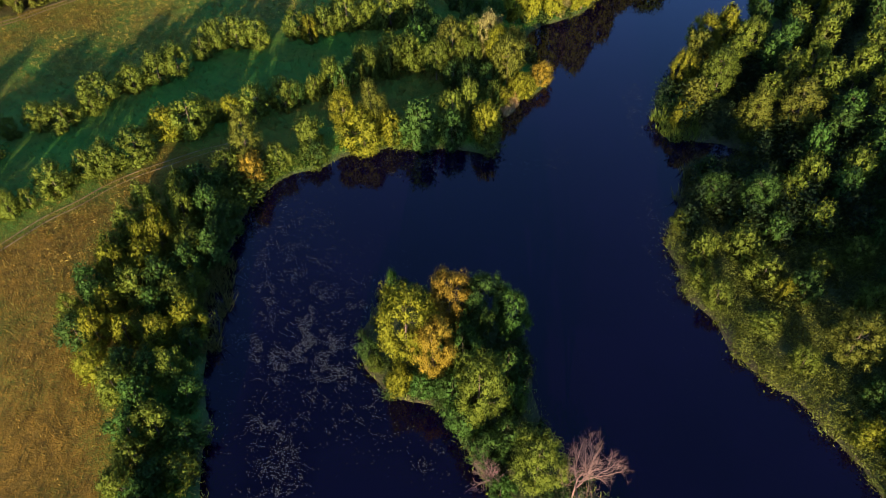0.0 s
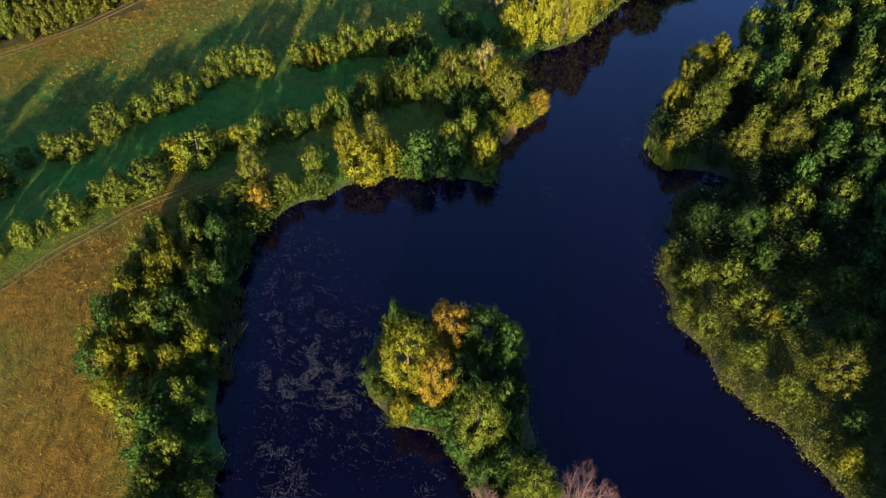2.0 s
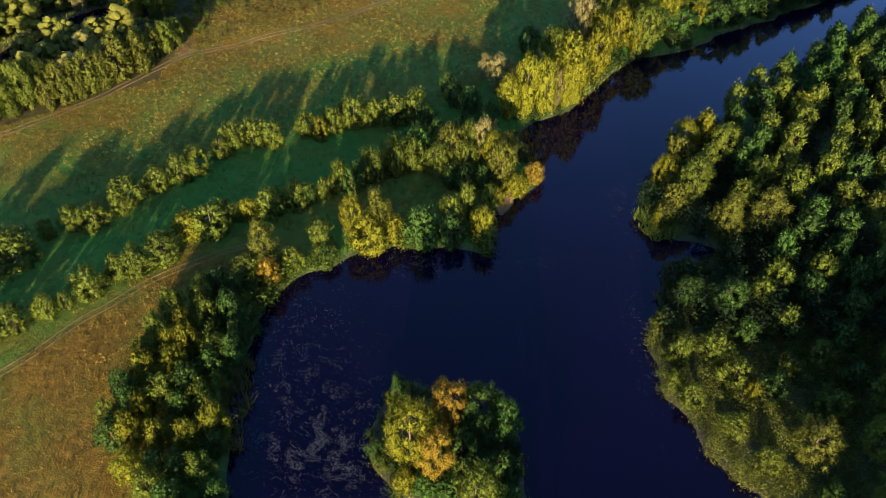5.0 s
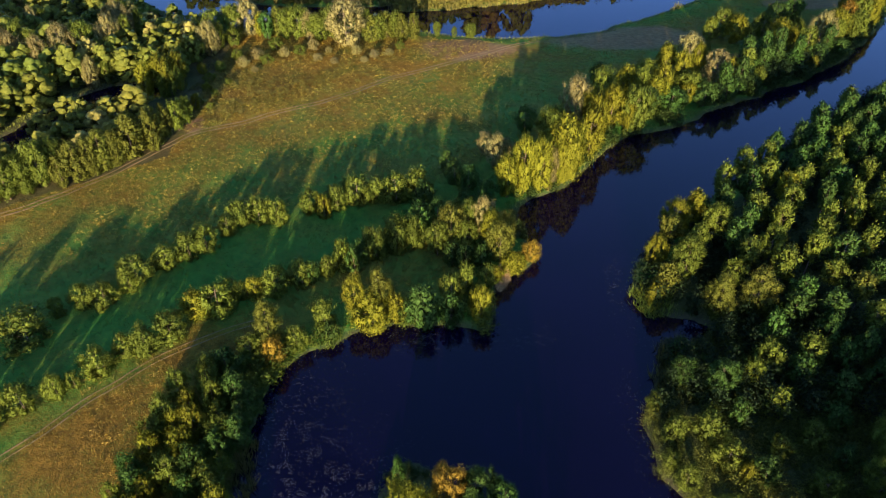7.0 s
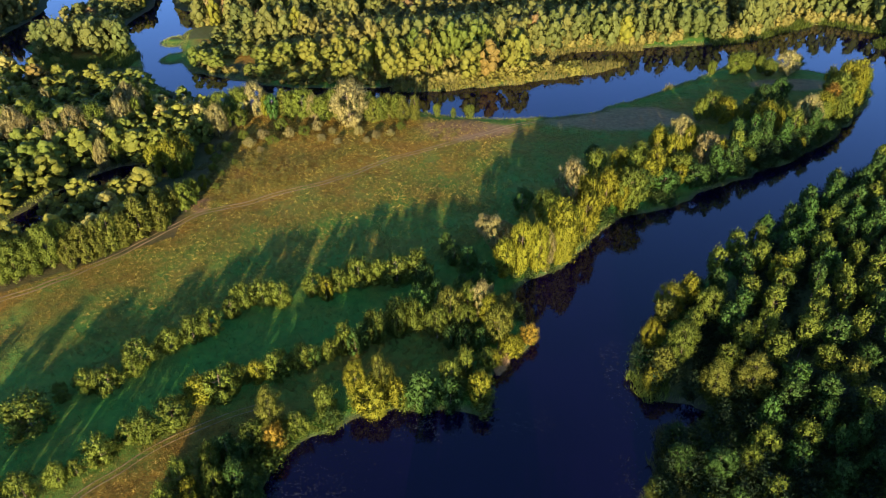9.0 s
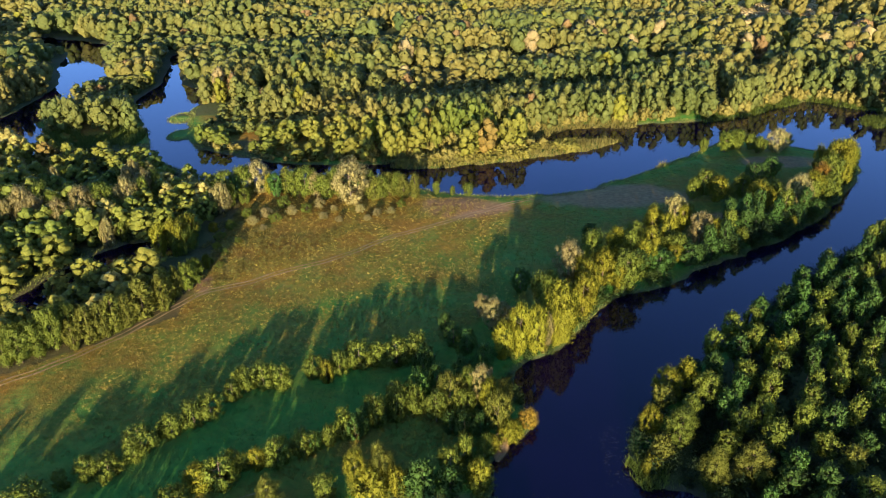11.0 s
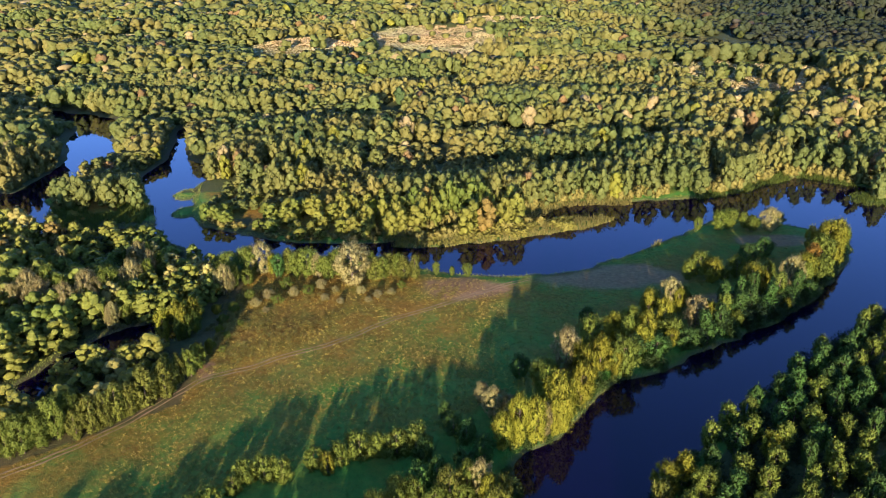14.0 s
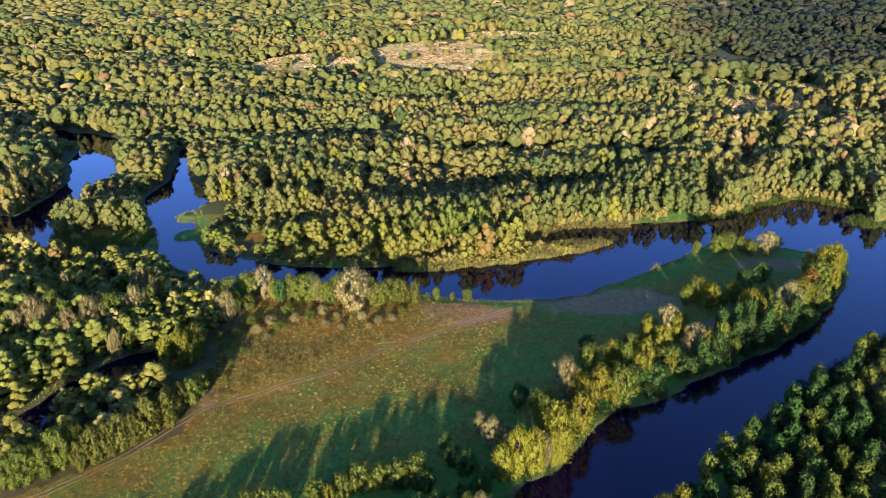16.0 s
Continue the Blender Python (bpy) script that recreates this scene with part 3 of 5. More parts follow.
TREES = {
    "broad": dict(name="tree", n=3, R=4.0, H=10, z0=1.8, clumps=94, leaves=12830, leaf=0.20, mat=LEAF_GREEN),
    "bright": dict(name="tree", n=2, R=4.0, H=10, z0=1.8, clumps=94, leaves=13413, leaf=0.20, mat=LEAF_BRIGHT),
    "dark": dict(name="tree", n=2, R=4.0, H=10, z0=1.8, clumps=94, leaves=11664, leaf=0.22, mat=LEAF_DARK),
    "pale": dict(name="willow_tree", n=2, R=4.0, H=9, z0=0.2, clumps=121, leaves=12830, leaf=0.19, mat=LEAF_PALE),
    "willow": dict(name="willow_tree", n=2, R=4.0, H=8, z0=0.6, clumps=110, leaves=10800, leaf=0.19, mat=LEAF_OLIVE),
    "gold": dict(name="tree", n=1, R=4.0, H=10, z0=1.8, clumps=94, leaves=12830, leaf=0.20, mat=LEAF_GOLD),
    "tall": dict(name="tree", n=3, R=3.0, H=11, z0=-0.3, clumps=86, leaves=12830, leaf=0.20, mat=LEAF_OLIVE, top=0.6),
    "hedge_fill": dict(name="shrub", n=3, R=1.6, H=3.0, z0=-0.9, clumps=32, leaves=1048, leaf=0.25, mat=LEAF_GREEN, girth=0.05, limbs=4),
    "bush": dict(name="shrub", n=4, R=2.4, H=4.6, z0=-1.2, clumps=54, leaves=3964, leaf=0.21, mat=LEAF_GREEN, girth=0.08, limbs=6),
    "bush_bright": dict(name="shrub", n=2, R=2.4, H=4.6, z0=-1.2, clumps=54, leaves=3964, leaf=0.21, mat=LEAF_BRIGHT, girth=0.08, limbs=6),
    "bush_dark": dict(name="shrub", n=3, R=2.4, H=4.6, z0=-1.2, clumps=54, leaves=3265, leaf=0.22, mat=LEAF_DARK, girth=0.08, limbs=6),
    "bush_pale": dict(name="willow_shrub", n=2, R=2.4, H=4.0, z0=-1.0, clumps=62, leaves=3265, leaf=0.20, mat=LEAF_PALE, girth=0.07, limbs=6),
    "bush_gold": dict(name="shrub", n=1, R=2.4, H=4.6, z0=-1.2, clumps=54, leaves=3732, leaf=0.21, mat=LEAF_GOLD, girth=0.07, limbs=6),
    "mid": dict(name="tree", n=3, R=4.0, H=10, z0=0.8, clumps=64, leaves=5365, leaf=0.37, mat=LEAF_GREEN),
    "mid_bright": dict(name="tree", n=2, R=4.0, H=10, z0=0.8, clumps=64, leaves=5365, leaf=0.37, mat=LEAF_BRIGHT),
    "mid_dark": dict(name="tree", n=2, R=4.0, H=10, z0=0.8, clumps=64, leaves=3964, leaf=0.38, mat=LEAF_DARK),
    "mid_gold": dict(name="tree", n=1, R=4.0, H=10, z0=0.8, clumps=64, leaves=5131, leaf=0.37, mat=LEAF_GOLD),
    "mid_tall": dict(name="tree", n=3, R=3.0, H=11, z0=-0.6, clumps=59, leaves=4431, leaf=0.36, mat=LEAF_OLIVE, top=0.6),
    "wood": dict(name="tree", n=4, R=2.5, H=10.5, z0=3.4, clumps=54, leaves=1866, leaf=0.42, mat=LEAF_GREEN, limbs=6),
    "wood_olive": dict(name="tree", n=3, R=2.5, H=10.5, z0=3.4, clumps=54, leaves=1866, leaf=0.42, mat=LEAF_OLIVE, limbs=6, top=0.9),
    "wood_bright": dict(name="tree", n=2, R=2.5, H=10.5, z0=3.4, clumps=54, leaves=1866, leaf=0.42, mat=LEAF_BRIGHT, limbs=6, top=0.85),
    "wood_dark": dict(name="tree", n=2, R=2.5, H=10.5, z0=3.4, clumps=54, leaves=1632, leaf=0.44, mat=LEAF_DARK, limbs=6),
}
place_rng = np.random.default_rng(7)
USED = set()


def plant(kind, x, y, r, h, label, category, group):
    models = stock(kind)
    i = int(place_rng.integers(len(models)))
    spec = TREES[kind]
    sx, sz = r / (spec["R"] * 1.14), h / (spec["H"] * 1.05)
    z = max(float(height(np.array([x]), np.array([y]))[0]), 0.0)
    m = Matrix.Translation((x, y, z)) @ Matrix.Rotation(float(place_rng.uniform(0, 6.283)), 4, "Z") @ Matrix.Diagonal((sx * place_rng.uniform(0.94, 1.06), sx * place_rng.uniform(0.94, 1.06), sz, 1))
    if (kind, i) in USED:
        ob = copy_thing(models[i], m)
        ob.matrix_basis = m
    else:
        ob = models[i]
        ob.matrix_basis = m
        USED.add((kind, i))
    return tagged(ob, label, category, group)


def ashore(x, y, room=0.9):
    """The nearest place on firm ground."""
    for _ in range(30):
        d, dx, dy = bank(np.array([x, x + 0.5, x]), np.array([y, y, y + 0.5]))
        if d > room:
            break
        g = np.array([dx - d, dy - d])
        g /= np.linalg.norm(g) + 1e-9
        x, y = float(x + 0.4 * g[0]), float(y + 0.4 * g[1])
    return x, y


def plant_rows(rows, kinds, label, category, group):
    for x, y, r, h, k in rows:
        x, y = ashore(x, y)
        plant(kinds[k], x, y, r, h, label if isinstance(label, str) else label[k], category, group)


def thin(x, y, gap):
    """Of the points, those that keep the gap from those before them."""
    cell, keep, seen = gap, [], {}
    for i, (a, b) in enumerate(zip(x, y)):
        ci, cj = int(a // cell), int(b // cell)
        if all((a - x[k]) ** 2 + (b - y[k]) ** 2 >= gap * gap for u in (-1, 0, 1) for v in (-1, 0, 1) for k in seen.get((ci + u, cj + v), ())):
            seen.setdefault((ci, cj), []).append(i)
            keep.append(i)
    return np.array(keep, int)


def scatter(n, x0, x1, y0, y1, gap, test, seed):
    rng = np.random.default_rng(seed)
    x, y = rng.uniform(x0, x1, n), rng.uniform(y0, y1, n)
    ok = test(x, y)
    x, y = x[ok], y[ok]
    k = thin(x, y, gap)
    return x[k], y[k]


def in_ring(x, y, ring):
    return line_distance(x, y, np.array(ring, float), True)[1]


HEDGE = {0: "bush", 1: "bush_bright", 2: "bush_dark", 3: "bush_gold", 4: "bush_pale", 5: "tall", 6: "broad", 7: "bright", 8: "dark", 9: "pale", 10: "gold", 11: "willow"}

DISTANT = {0: "mid", 1: "mid_bright", 2: "mid_dark", 3: "mid_gold", 4: "bush_pale", 5: "mid_tall", 6: "mid", 7: "mid_bright", 8: "mid_dark", 9: "pale", 10: "mid_gold"}

# the low hedge beside the field track
# the first five, at or past the edge of view, are added for shade
ROW_LOW = [(-73.0, 50.0, 3.2, 8.0, 0), (-69.0, 53.5, 3.2, 8.0, 0), (-65.0, 57.0, 3.2, 8.0, 0), (-61.5, 59.6, 3.0, 7.5, 0), (-58.0, 62.4, 2.2, 5.5, 0), (-54.4, 64.8, 1.7, 4.4, 0), (-52.5, 66.3, 1.2, 3.3, 0), (-50.0, 68.9, 2.7, 5.5, 0), (-47.3, 72.4, 1.9, 4.4, 0), (-44.6, 73.1, 2.6, 5.5, 0), (-41.7, 75.8, 3.0, 5.5, 0), (-39.0, 81.0, 3.0, 5.5, 1), (-35.8, 81.4, 3.5, 6.6, 0), (-34.2, 84.9, 2.0, 4.4, 0), (-30.8, 85.2, 2.0, 4.4, 1), (-27.7, 86.1, 2.7, 5.5, 0), (-23.7, 88.0, 2.5, 5.5, 0), (-21.9, 88.7, 1.6, 4.4, 2), (-19.7, 90.1, 1.5, 4.4, 0), (-17.4, 93.6, 2.0, 5.5, 0), (-15.4, 91.3, 1.8, 5.5, 2), (-11.9, 94.4, 2.0, 6.6, 0), (-8.6, 96.4, 2.6, 6.6, 0), (-5.6, 98.0, 2.5, 6.6, 0)]
plant_rows(ROW_LOW, HEDGE, "rounded yellow-green shrub standing in a hedge row", "shrub", "lower hedge row")
# the hedge across the meadow
ROW_HIGH = [(-63.3, 75.3, 4.6, 6.6, 0), (-61.6, 81.5, 1.5, 3.3, 0), (-58.1, 83.4, 2.3, 4.4, 0), (-54.6, 83.6, 2.6, 4.4, 0), (-51.5, 89.4, 3.0, 5.5, 0), (-51.8, 87.1, 2.1, 4.4, 0), (-47.6, 93.1, 2.6, 4.4, 0), (-44.3, 95.3, 2.6, 5.5, 0), (-42.0, 97.6, 2.6, 5.5, 0), (-39.1, 101.6, 2.2, 4.4, 0), (-37.7, 104.6, 2.5, 5.5, 0), (-34.2, 105.3, 2.9, 5.5, 0), (-30.5, 104.8, 2.6, 5.5, 0), (-25.1, 107.9, 2.5, 5.5, 0), (-22.4, 106.4, 2.0, 5.5, 1), (-20.3, 109.1, 2.5, 5.5, 0), (-16.7, 110.9, 2.9, 6.6, 0), (-13.1, 111.7, 2.5, 5.5, 0), (-9.4, 111.7, 3.4, 6.6, 0)]
ROW_HIGH += [(-71.6, 72.5, 2.9, 6.6, 0), (-79.0, 69.0, 2.2, 6.4, 0), (-86.0, 66.0, 2.6, 6.4, 0), (-5.7, 112.9, 3.2, 6.6, 0), (-4.1, 109.7, 2.4, 5.5, 2)]
plant_rows(ROW_HIGH, HEDGE, "leafy green shrub in a long hedge across the meadow", "shrub", "upper hedge row")
for line, x0, x1, group, seed in ((HEDGE_LOW, -56, -4, "lower hedge row", 51), (HEDGE_HIGH, -66, -3, "upper hedge row", 52)):
    rng = np.random.default_rng(seed)
    for x in np.arange(x0, x1, 1.7):
        if group == "upper hedge row" and -29.5 < x < -26.5 or x < -36 and rng.uniform() < 0.45:
            continue
        y = float(-above(line, np.array([x]), np.array([0.0]))[0])
        plant("hedge_fill", x, y + rng.normal() * 0.6, rng.uniform(0.9, 1.6), rng.uniform(1.2, 2.2) if x < -36 else rng.uniform(1.8, 3.2), "small leafy shrub filling a hedge row", "shrub", group)
# along the pond's far bank
POND_BANK = [(-26.2, 74.0, 2.5, 11.0, 5), (-25.0, 70.9, 2.2, 5.8, 3), (-22.4, 74.1, 2.0, 4.6, 0), (-18.7, 78.3, 2.3, 5.8, 0), (-17.5, 75.8, 1.8, 3.4, 2), (-14.2, 80.7, 2.5, 8.7, 7), (-10.3, 81.3, 2.3, 10.3, 5), (-11.3, 76.4, 3.6, 6.9, 1), (-7.6, 77.3, 2.3, 5.8, 1), (-3.5, 79.2, 3.2, 8.0, 2), (0.8, 82.7, 2.1, 6.9, 0), (3.2, 85.7, 1.9, 6.6, 0), (0.7, 79.7, 2.5, 5.8, 2), (5.3, 80.0, 2.6, 6.9, 1), (6.4, 86.4, 1.7, 5.8, 0), (-4.6, 77.5, 2.4, 4.6, 2), (11.6, 89.5, 2.2, 4.6, 1), (14.4, 94.2, 2.1, 4.2, 3)]
plant_rows(POND_BANK, HEDGE, "leafy tree or tall shrub at the pond's edge", "tree", "trees on the pond bank")
# the small grove between the hedges and the river
GROVE = [(0.9, 97.8, 3.4, 9.5, 11), (-1.5, 95.0, 2.6, 7.5, 6), (3.4, 95.8, 2.3, 7.0, 6), (6.5, 99.4, 2.6, 9.8, 9), (9.1, 93.0, 2.9, 9.5, 11), (9.8, 97.0, 2.6, 8.5, 11), (7.6, 96.0, 2.4, 9.0, 7), (3.3, 91.7, 2.2, 5.5, 2), (6.0, 92.0, 2.0, 5.0, 2), (1.0, 92.8, 2.0, 5.0, 2), (11.9, 91.7, 1.9, 3.8, 1), (8.4, 88.2, 1.7, 3.6, 1), (4.0, 100.5, 2.6, 8.0, 6), (-8.7, 98.5, 2.9, 6.6, 0), (-12.4, 95.4, 2.4, 6.6, 0), (-14.2, 93.2, 2.0, 5.5, 2), (-4.9, 101.8, 2.6, 6.6, 2), (-16.9, 91.8, 1.8, 5.5, 0), (1.8, 117.3, 2.5, 5.5, 2), (4.5, 115.2, 2.7, 5.5, 2), (0.2, 122.5, 1.8, 4.4, 2), (7.5, 110.4, 2.8, 5.5, 2), (-1.5, 104, 2.4, 6, 2), (3.5, 106, 2.6, 6, 2)]
plant_rows(GROVE, HEDGE, "round-crowned tree in a small riverside grove", "tree", "grove by the river bend")
# the wooded strip along the peninsula
STRIP = [(11.6, 112.0, 2.9, 10.3, 7), (14.9, 113.4, 3.2, 14.0, 7), (18.2, 113.6, 3.0, 13.0, 7), (20.6, 114.2, 2.2, 10.5, 9), (10.3, 122.0, 3.2, 8.4, 9), (8.3, 127.5, 2.2, 5.5, 9), (13.6, 121.9, 2.7, 6.4, 9), (17.1, 135.6, 3.0, 6.9, 8), (23.3, 121.4, 4.1, 13.8, 7), (26.6, 115.1, 3.9, 13.8, 7), (27.8, 136.6, 4.2, 13.8, 9), (32.1, 124.6, 3.4, 12.6, 7), (35.8, 137.6, 3.3, 11.5, 7), (40.9, 136.2, 3.5, 11.5, 6), (41.6, 151.0, 3.4, 9.2, 7), (46.8, 153.8, 3.2, 9.2, 6), (36.4, 156.9, 2.9, 6.9, 8), (53.6, 162.9, 3.4, 9.2, 7), (60.4, 167.5, 3.9, 9.8, 9), (55.7, 150.6, 3.9, 7.5, 6)]
STRIP += [(64.3, 157.8, 3.9, 9.8, 9), (46.7, 145.2, 3.3, 9.2, 7), (50.4, 143.7, 3.8, 6.9, 8), (59.0, 147.6, 3.9, 6.9, 8), (64.9, 150.2, 3.4, 6.9, 8), (31, 131, 3.1, 13, 7), (22, 129, 3.3, 11, 6), (35, 146, 3.1, 11, 6), (27, 113.5, 2.7, 10, 7), (45, 143, 3.1, 8, 8), (49.4, 149.0, 3.0, 10.5, 7), (55.6, 156.0, 3.0, 10.5, 7), (44.0, 147.5, 2.6, 10.5, 6)]
plant_rows(STRIP, DISTANT, "full-crowned deciduous tree in a wooded riverbank strip", "tree", "trees along the peninsula")
TIP = [(74.3, 185.8, 3.2, 8.8, 6), (76.8, 181.8, 3.5, 8.8, 7), (70.6, 183.7, 2.5, 7.5, 6), (85.1, 185.2, 3.2, 7.5, 6), (91.2, 193.1, 3.4, 7.5, 8), (97.6, 197.2, 3.5, 7.5, 8), (85.3, 176.1, 3.8, 10.0, 7), (92.1, 181.1, 2.4, 7.5, 6), (80.2, 165.5, 3.0, 7.5, 6), (97.9, 179.4, 3.9, 10.0, 9), (102.4, 181.2, 3.9, 10.0, 7), (107.3, 187.0, 3.4, 10.0, 10), (108.7, 182.7, 3.8, 8.8, 6), (116.6, 198.5, 4.1, 12.5, 7), (112.2, 191.2, 4.1, 11.2, 6), (121.0, 200.3, 4.1, 12.5, 7), (91.9, 218.7, 3.7, 7.5, 6), (96.3, 221.1, 3.3, 7.5, 6), (100.7, 220.3, 2.3, 6.2, 6)]
TIP += [(108.5, 218.5, 4.1, 8.8, 9), (102.4, 217.7, 3.0, 6.2, 6), (85.6, 220.4, 1.5, 5.0, 0), (75.2, 161.0, 3.5, 6.0, 8), (84.8, 163.9, 3.5, 6.0, 8), (92.5, 168.6, 3.7, 6.0, 8), (99.7, 171.9, 3.2, 6.0, 8), (70.9, 156.3, 2.8, 4.8, 8)]
side_rng = np.random.default_rng(77)
COMPANIONS = []
for x, y, r, h, k in STRIP + TIP:
    if r >= 3.5:
        for _ in range(2 if h > 9 else 1):
            g = side_rng.uniform(0, 6.283)
            COMPANIONS.append((x + 0.95 * r * math.cos(g), y + 0.95 * r * math.sin(g), r * side_rng.uniform(0.45, 0.62), h * side_rng.uniform(0.68, 0.92), (7, 6, 7, k)[side_rng.integers(4)]))
plant_rows(COMPANIONS, DISTANT, "smaller leafy tree crowding a riverbank strip", "tree", "trees along the peninsula")
plant_rows(TIP, DISTANT, "leafy riverside tree near the peninsula's end", "tree", "trees along the peninsula")
# the row on the back river
NORTH = [(-54.1, 192.2, 4.6, 10.8, 9), (-58.3, 191.9, 3.9, 9.6, 6), (-50.6, 190.6, 2.3, 7.2, 7), (-46.0, 191.5, 3.0, 9.6, 5), (-40.1, 189.4, 3.8, 9.6, 6), (-33.9, 186.9, 3.3, 8.4, 6), (-26.3, 184.4, 6.5, 14.0, 9), (-19.8, 186.5, 2.9, 8.4, 5), (-15.8, 188.9, 2.7, 8.4, 5), (-11.5, 187.3, 2.7, 8.4, 5), (-8.2, 187.2, 2.0, 8.4, 5), (-2.1, 189.2, 1.5, 4.8, 0), (2.6, 188.6, 1.0, 3.6, 0), (7.2, 187.9, 1.8, 4.8, 0), (-29.1, 187.7, 2.9, 6.0, 1), (-63.2, 190.0, 3.5, 9.0, 6), (-60.2, 187.6, 2.8, 8.0, 8), (-48.4, 188.6, 2.6, 8.5, 8), (-43.2, 188.2, 2.8, 9.2, 6), (-36.8, 188.4, 2.8, 8.5, 9), (-31.4, 189.2, 3.0, 9.5, 6), (-21.8, 188.4, 2.8, 9.0, 6), (-17.6, 186.6, 2.5, 8.0, 6), (-13.4, 189.0, 2.4, 7.8, 6), (-66.0, 185.5, 3.0, 8.0, 6), (-65.4, 179.5, 2.8, 7.0, 6), (-61.0, 180.5, 2.4, 6.5, 9), (-56.5, 184.5, 2.4, 5.5, 0)]
plant_rows([(18.6, 242.5, 2.0, 10.5, 9), (26.0, 248.0, 1.7, 10.0, 10)], DISTANT, "pale thin-leaved tree at the far river bank", "tree", "trees on the far bank")
plant_rows(NORTH, DISTANT, "tree of a lined row on the back river's bank", "tree", "row on the back river")
plant_rows([(-59.4, 146.5, 1.6, 2.8, 1), (-57.2, 151.0, 1.2, 1.7, 1), (-54.8, 155.2, 1.3, 1.8, 0), (-57.6, 158.4, 1.4, 2.0, 1), (-53.0, 161.4, 1.2, 1.6, 0), (-54.4, 149.2, 1.0, 1.4, 0), (-58.2, 163.4, 1.6, 2.4, 0), (-61.2, 168.2, 1.8, 2.8, 1)], HEDGE, "bright green bush at the edge of the dry meadow", "shrub", "bushes at the wood's edge")
PALE = [(-49.0, 176.4, 2.4, 3.0, 4), (-45.8, 173.6, 1.8, 2.4, 0), (-51.6, 172.1, 2.0, 2.6, 4), (-54.0, 176.0, 2.0, 3.0, 0), (-42.2, 177.6, 1.8, 2.8, 4), (-38.2, 179.0, 1.9, 2.6, 0), (-33.0, 174.6, 1.6, 2.0, 4), (-28.3, 172.4, 1.4, 1.8, 4), (-23.2, 178.2, 1.8, 2.4, 4), (-18.3, 175.9, 1.7, 2.2, 4), (-14.7, 177.4, 1.4, 1.8, 4), (-20.8, 173.2, 1.3, 1.6, 4), (-45, 182, 2.2, 3.6, 0), (-35, 181.5, 2.0, 3.2, 4), (-30.6, 179.0, 1.3, 1.8, 4), (-12.0, 181.5, 1.6, 2.2, 0), (-57.0, 169.5, 1.8, 2.6, 0), (-48.0, 168.4, 1.3, 1.7, 4)]
plant_rows(PALE, HEDGE, "silvery willow shrub in dry grass", "shrub", "pale shrubs in the meadow")
# the island in the pond
ISLE = [(-4.2, 42.6, 3.9, 11.8, 7), (-1.4, 40.4, 2.9, 10.2, 10), (0.1, 45.6, 3.2, 10.6, 10), (3.3, 46.1, 3.0, 10.1, 8), (6.6, 45.2, 2.4, 8.8, 8), (2.9, 35.6, 3.4, 11.0, 6), (7.6, 28.6, 2.9, 10.2, 6), (-6.0, 51.4, 1.2, 5.2, 2), (-8.2, 43.4, 1.4, 3.4, 2), (-5.1, 38.6, 1.6, 4.5, 1), (0.3, 34.6, 2.3, 4.5, 2), (6.5, 36.9, 1.5, 4.5, 2), (-7.8, 41.8, 1.0, 2.2, 0), (-0.7, 43, 2, 6.2, 2), (1.5, 42.6, 2.4, 6.7, 2), (3.6, 31.8, 2.0, 4.5, 2), (0, 37.5, 2, 5, 2), (6, 40.5, 2, 5.5, 2), (-2.8, 38.2, 1.8, 3.6, 2), (5.4, 33.5, 1.8, 4, 2), (4.6, 28.4, 1.6, 3, 2)]
plant_rows(ISLE, HEDGE, "leafy tree on the small pond island", "tree", "trees on the island")
dead = branch_tree("bare_tree", 5, 11.0, 0.52, BARK_DEAD)
dead.matrix_basis = pose(11.0, 28.0, 0.3)
tagged(dead, "leafless pinkish-grey dead tree at the water's edge", "tree", "trees on the island")
dead = branch_tree("bare_tree", 8, 5.5, 0.38, BARK_DEAD)
dead.matrix_basis = pose(4.1, 29.6, 0.3)
tagged(dead, "small bare dead tree among green shrubs", "tree", "trees on the island")
# the dense belt between the dry field and the pond
BELT = [(-36.5, 41.8), (-39.6, 44.5), (-40.4, 49), (-39.8, 54), (-38.3, 60), (-36.6, 65.5), (-32.5, 69), (-28.5, 72.5), (-26.0, 69), (-27.0, 58), (-26.8, 48), (-25.2, 39), (-23.5, 27), (-23.5, 24), (-28.5, 24), (-29.2, 29), (-31.5, 35)]
bx, by = scatter(1500, -42, -20, 8, 73, 2.15, lambda x, y: in_ring(x, y, BELT) & (bank(x, y) > 0.5), 11)
for x, y in zip(bx, by):
    # brighter leaves west, darker east: the belt's lit and shaded sides as colour
    u = place_rng.uniform()
    plant("bush_bright" if u < (0.28 if x < -33 else 0.10) else "bush" if u < (0.80 if x < -31 else 0.50) else "bush_dark", x, y, place_rng.uniform(1.6, 2.5), place_rng.uniform(4.0, 6.6) if x < -27 else place_rng.uniform(3.0, 4.8), "dense green shrub in a thicket beside the pond", "shrub", "thicket by the pond")
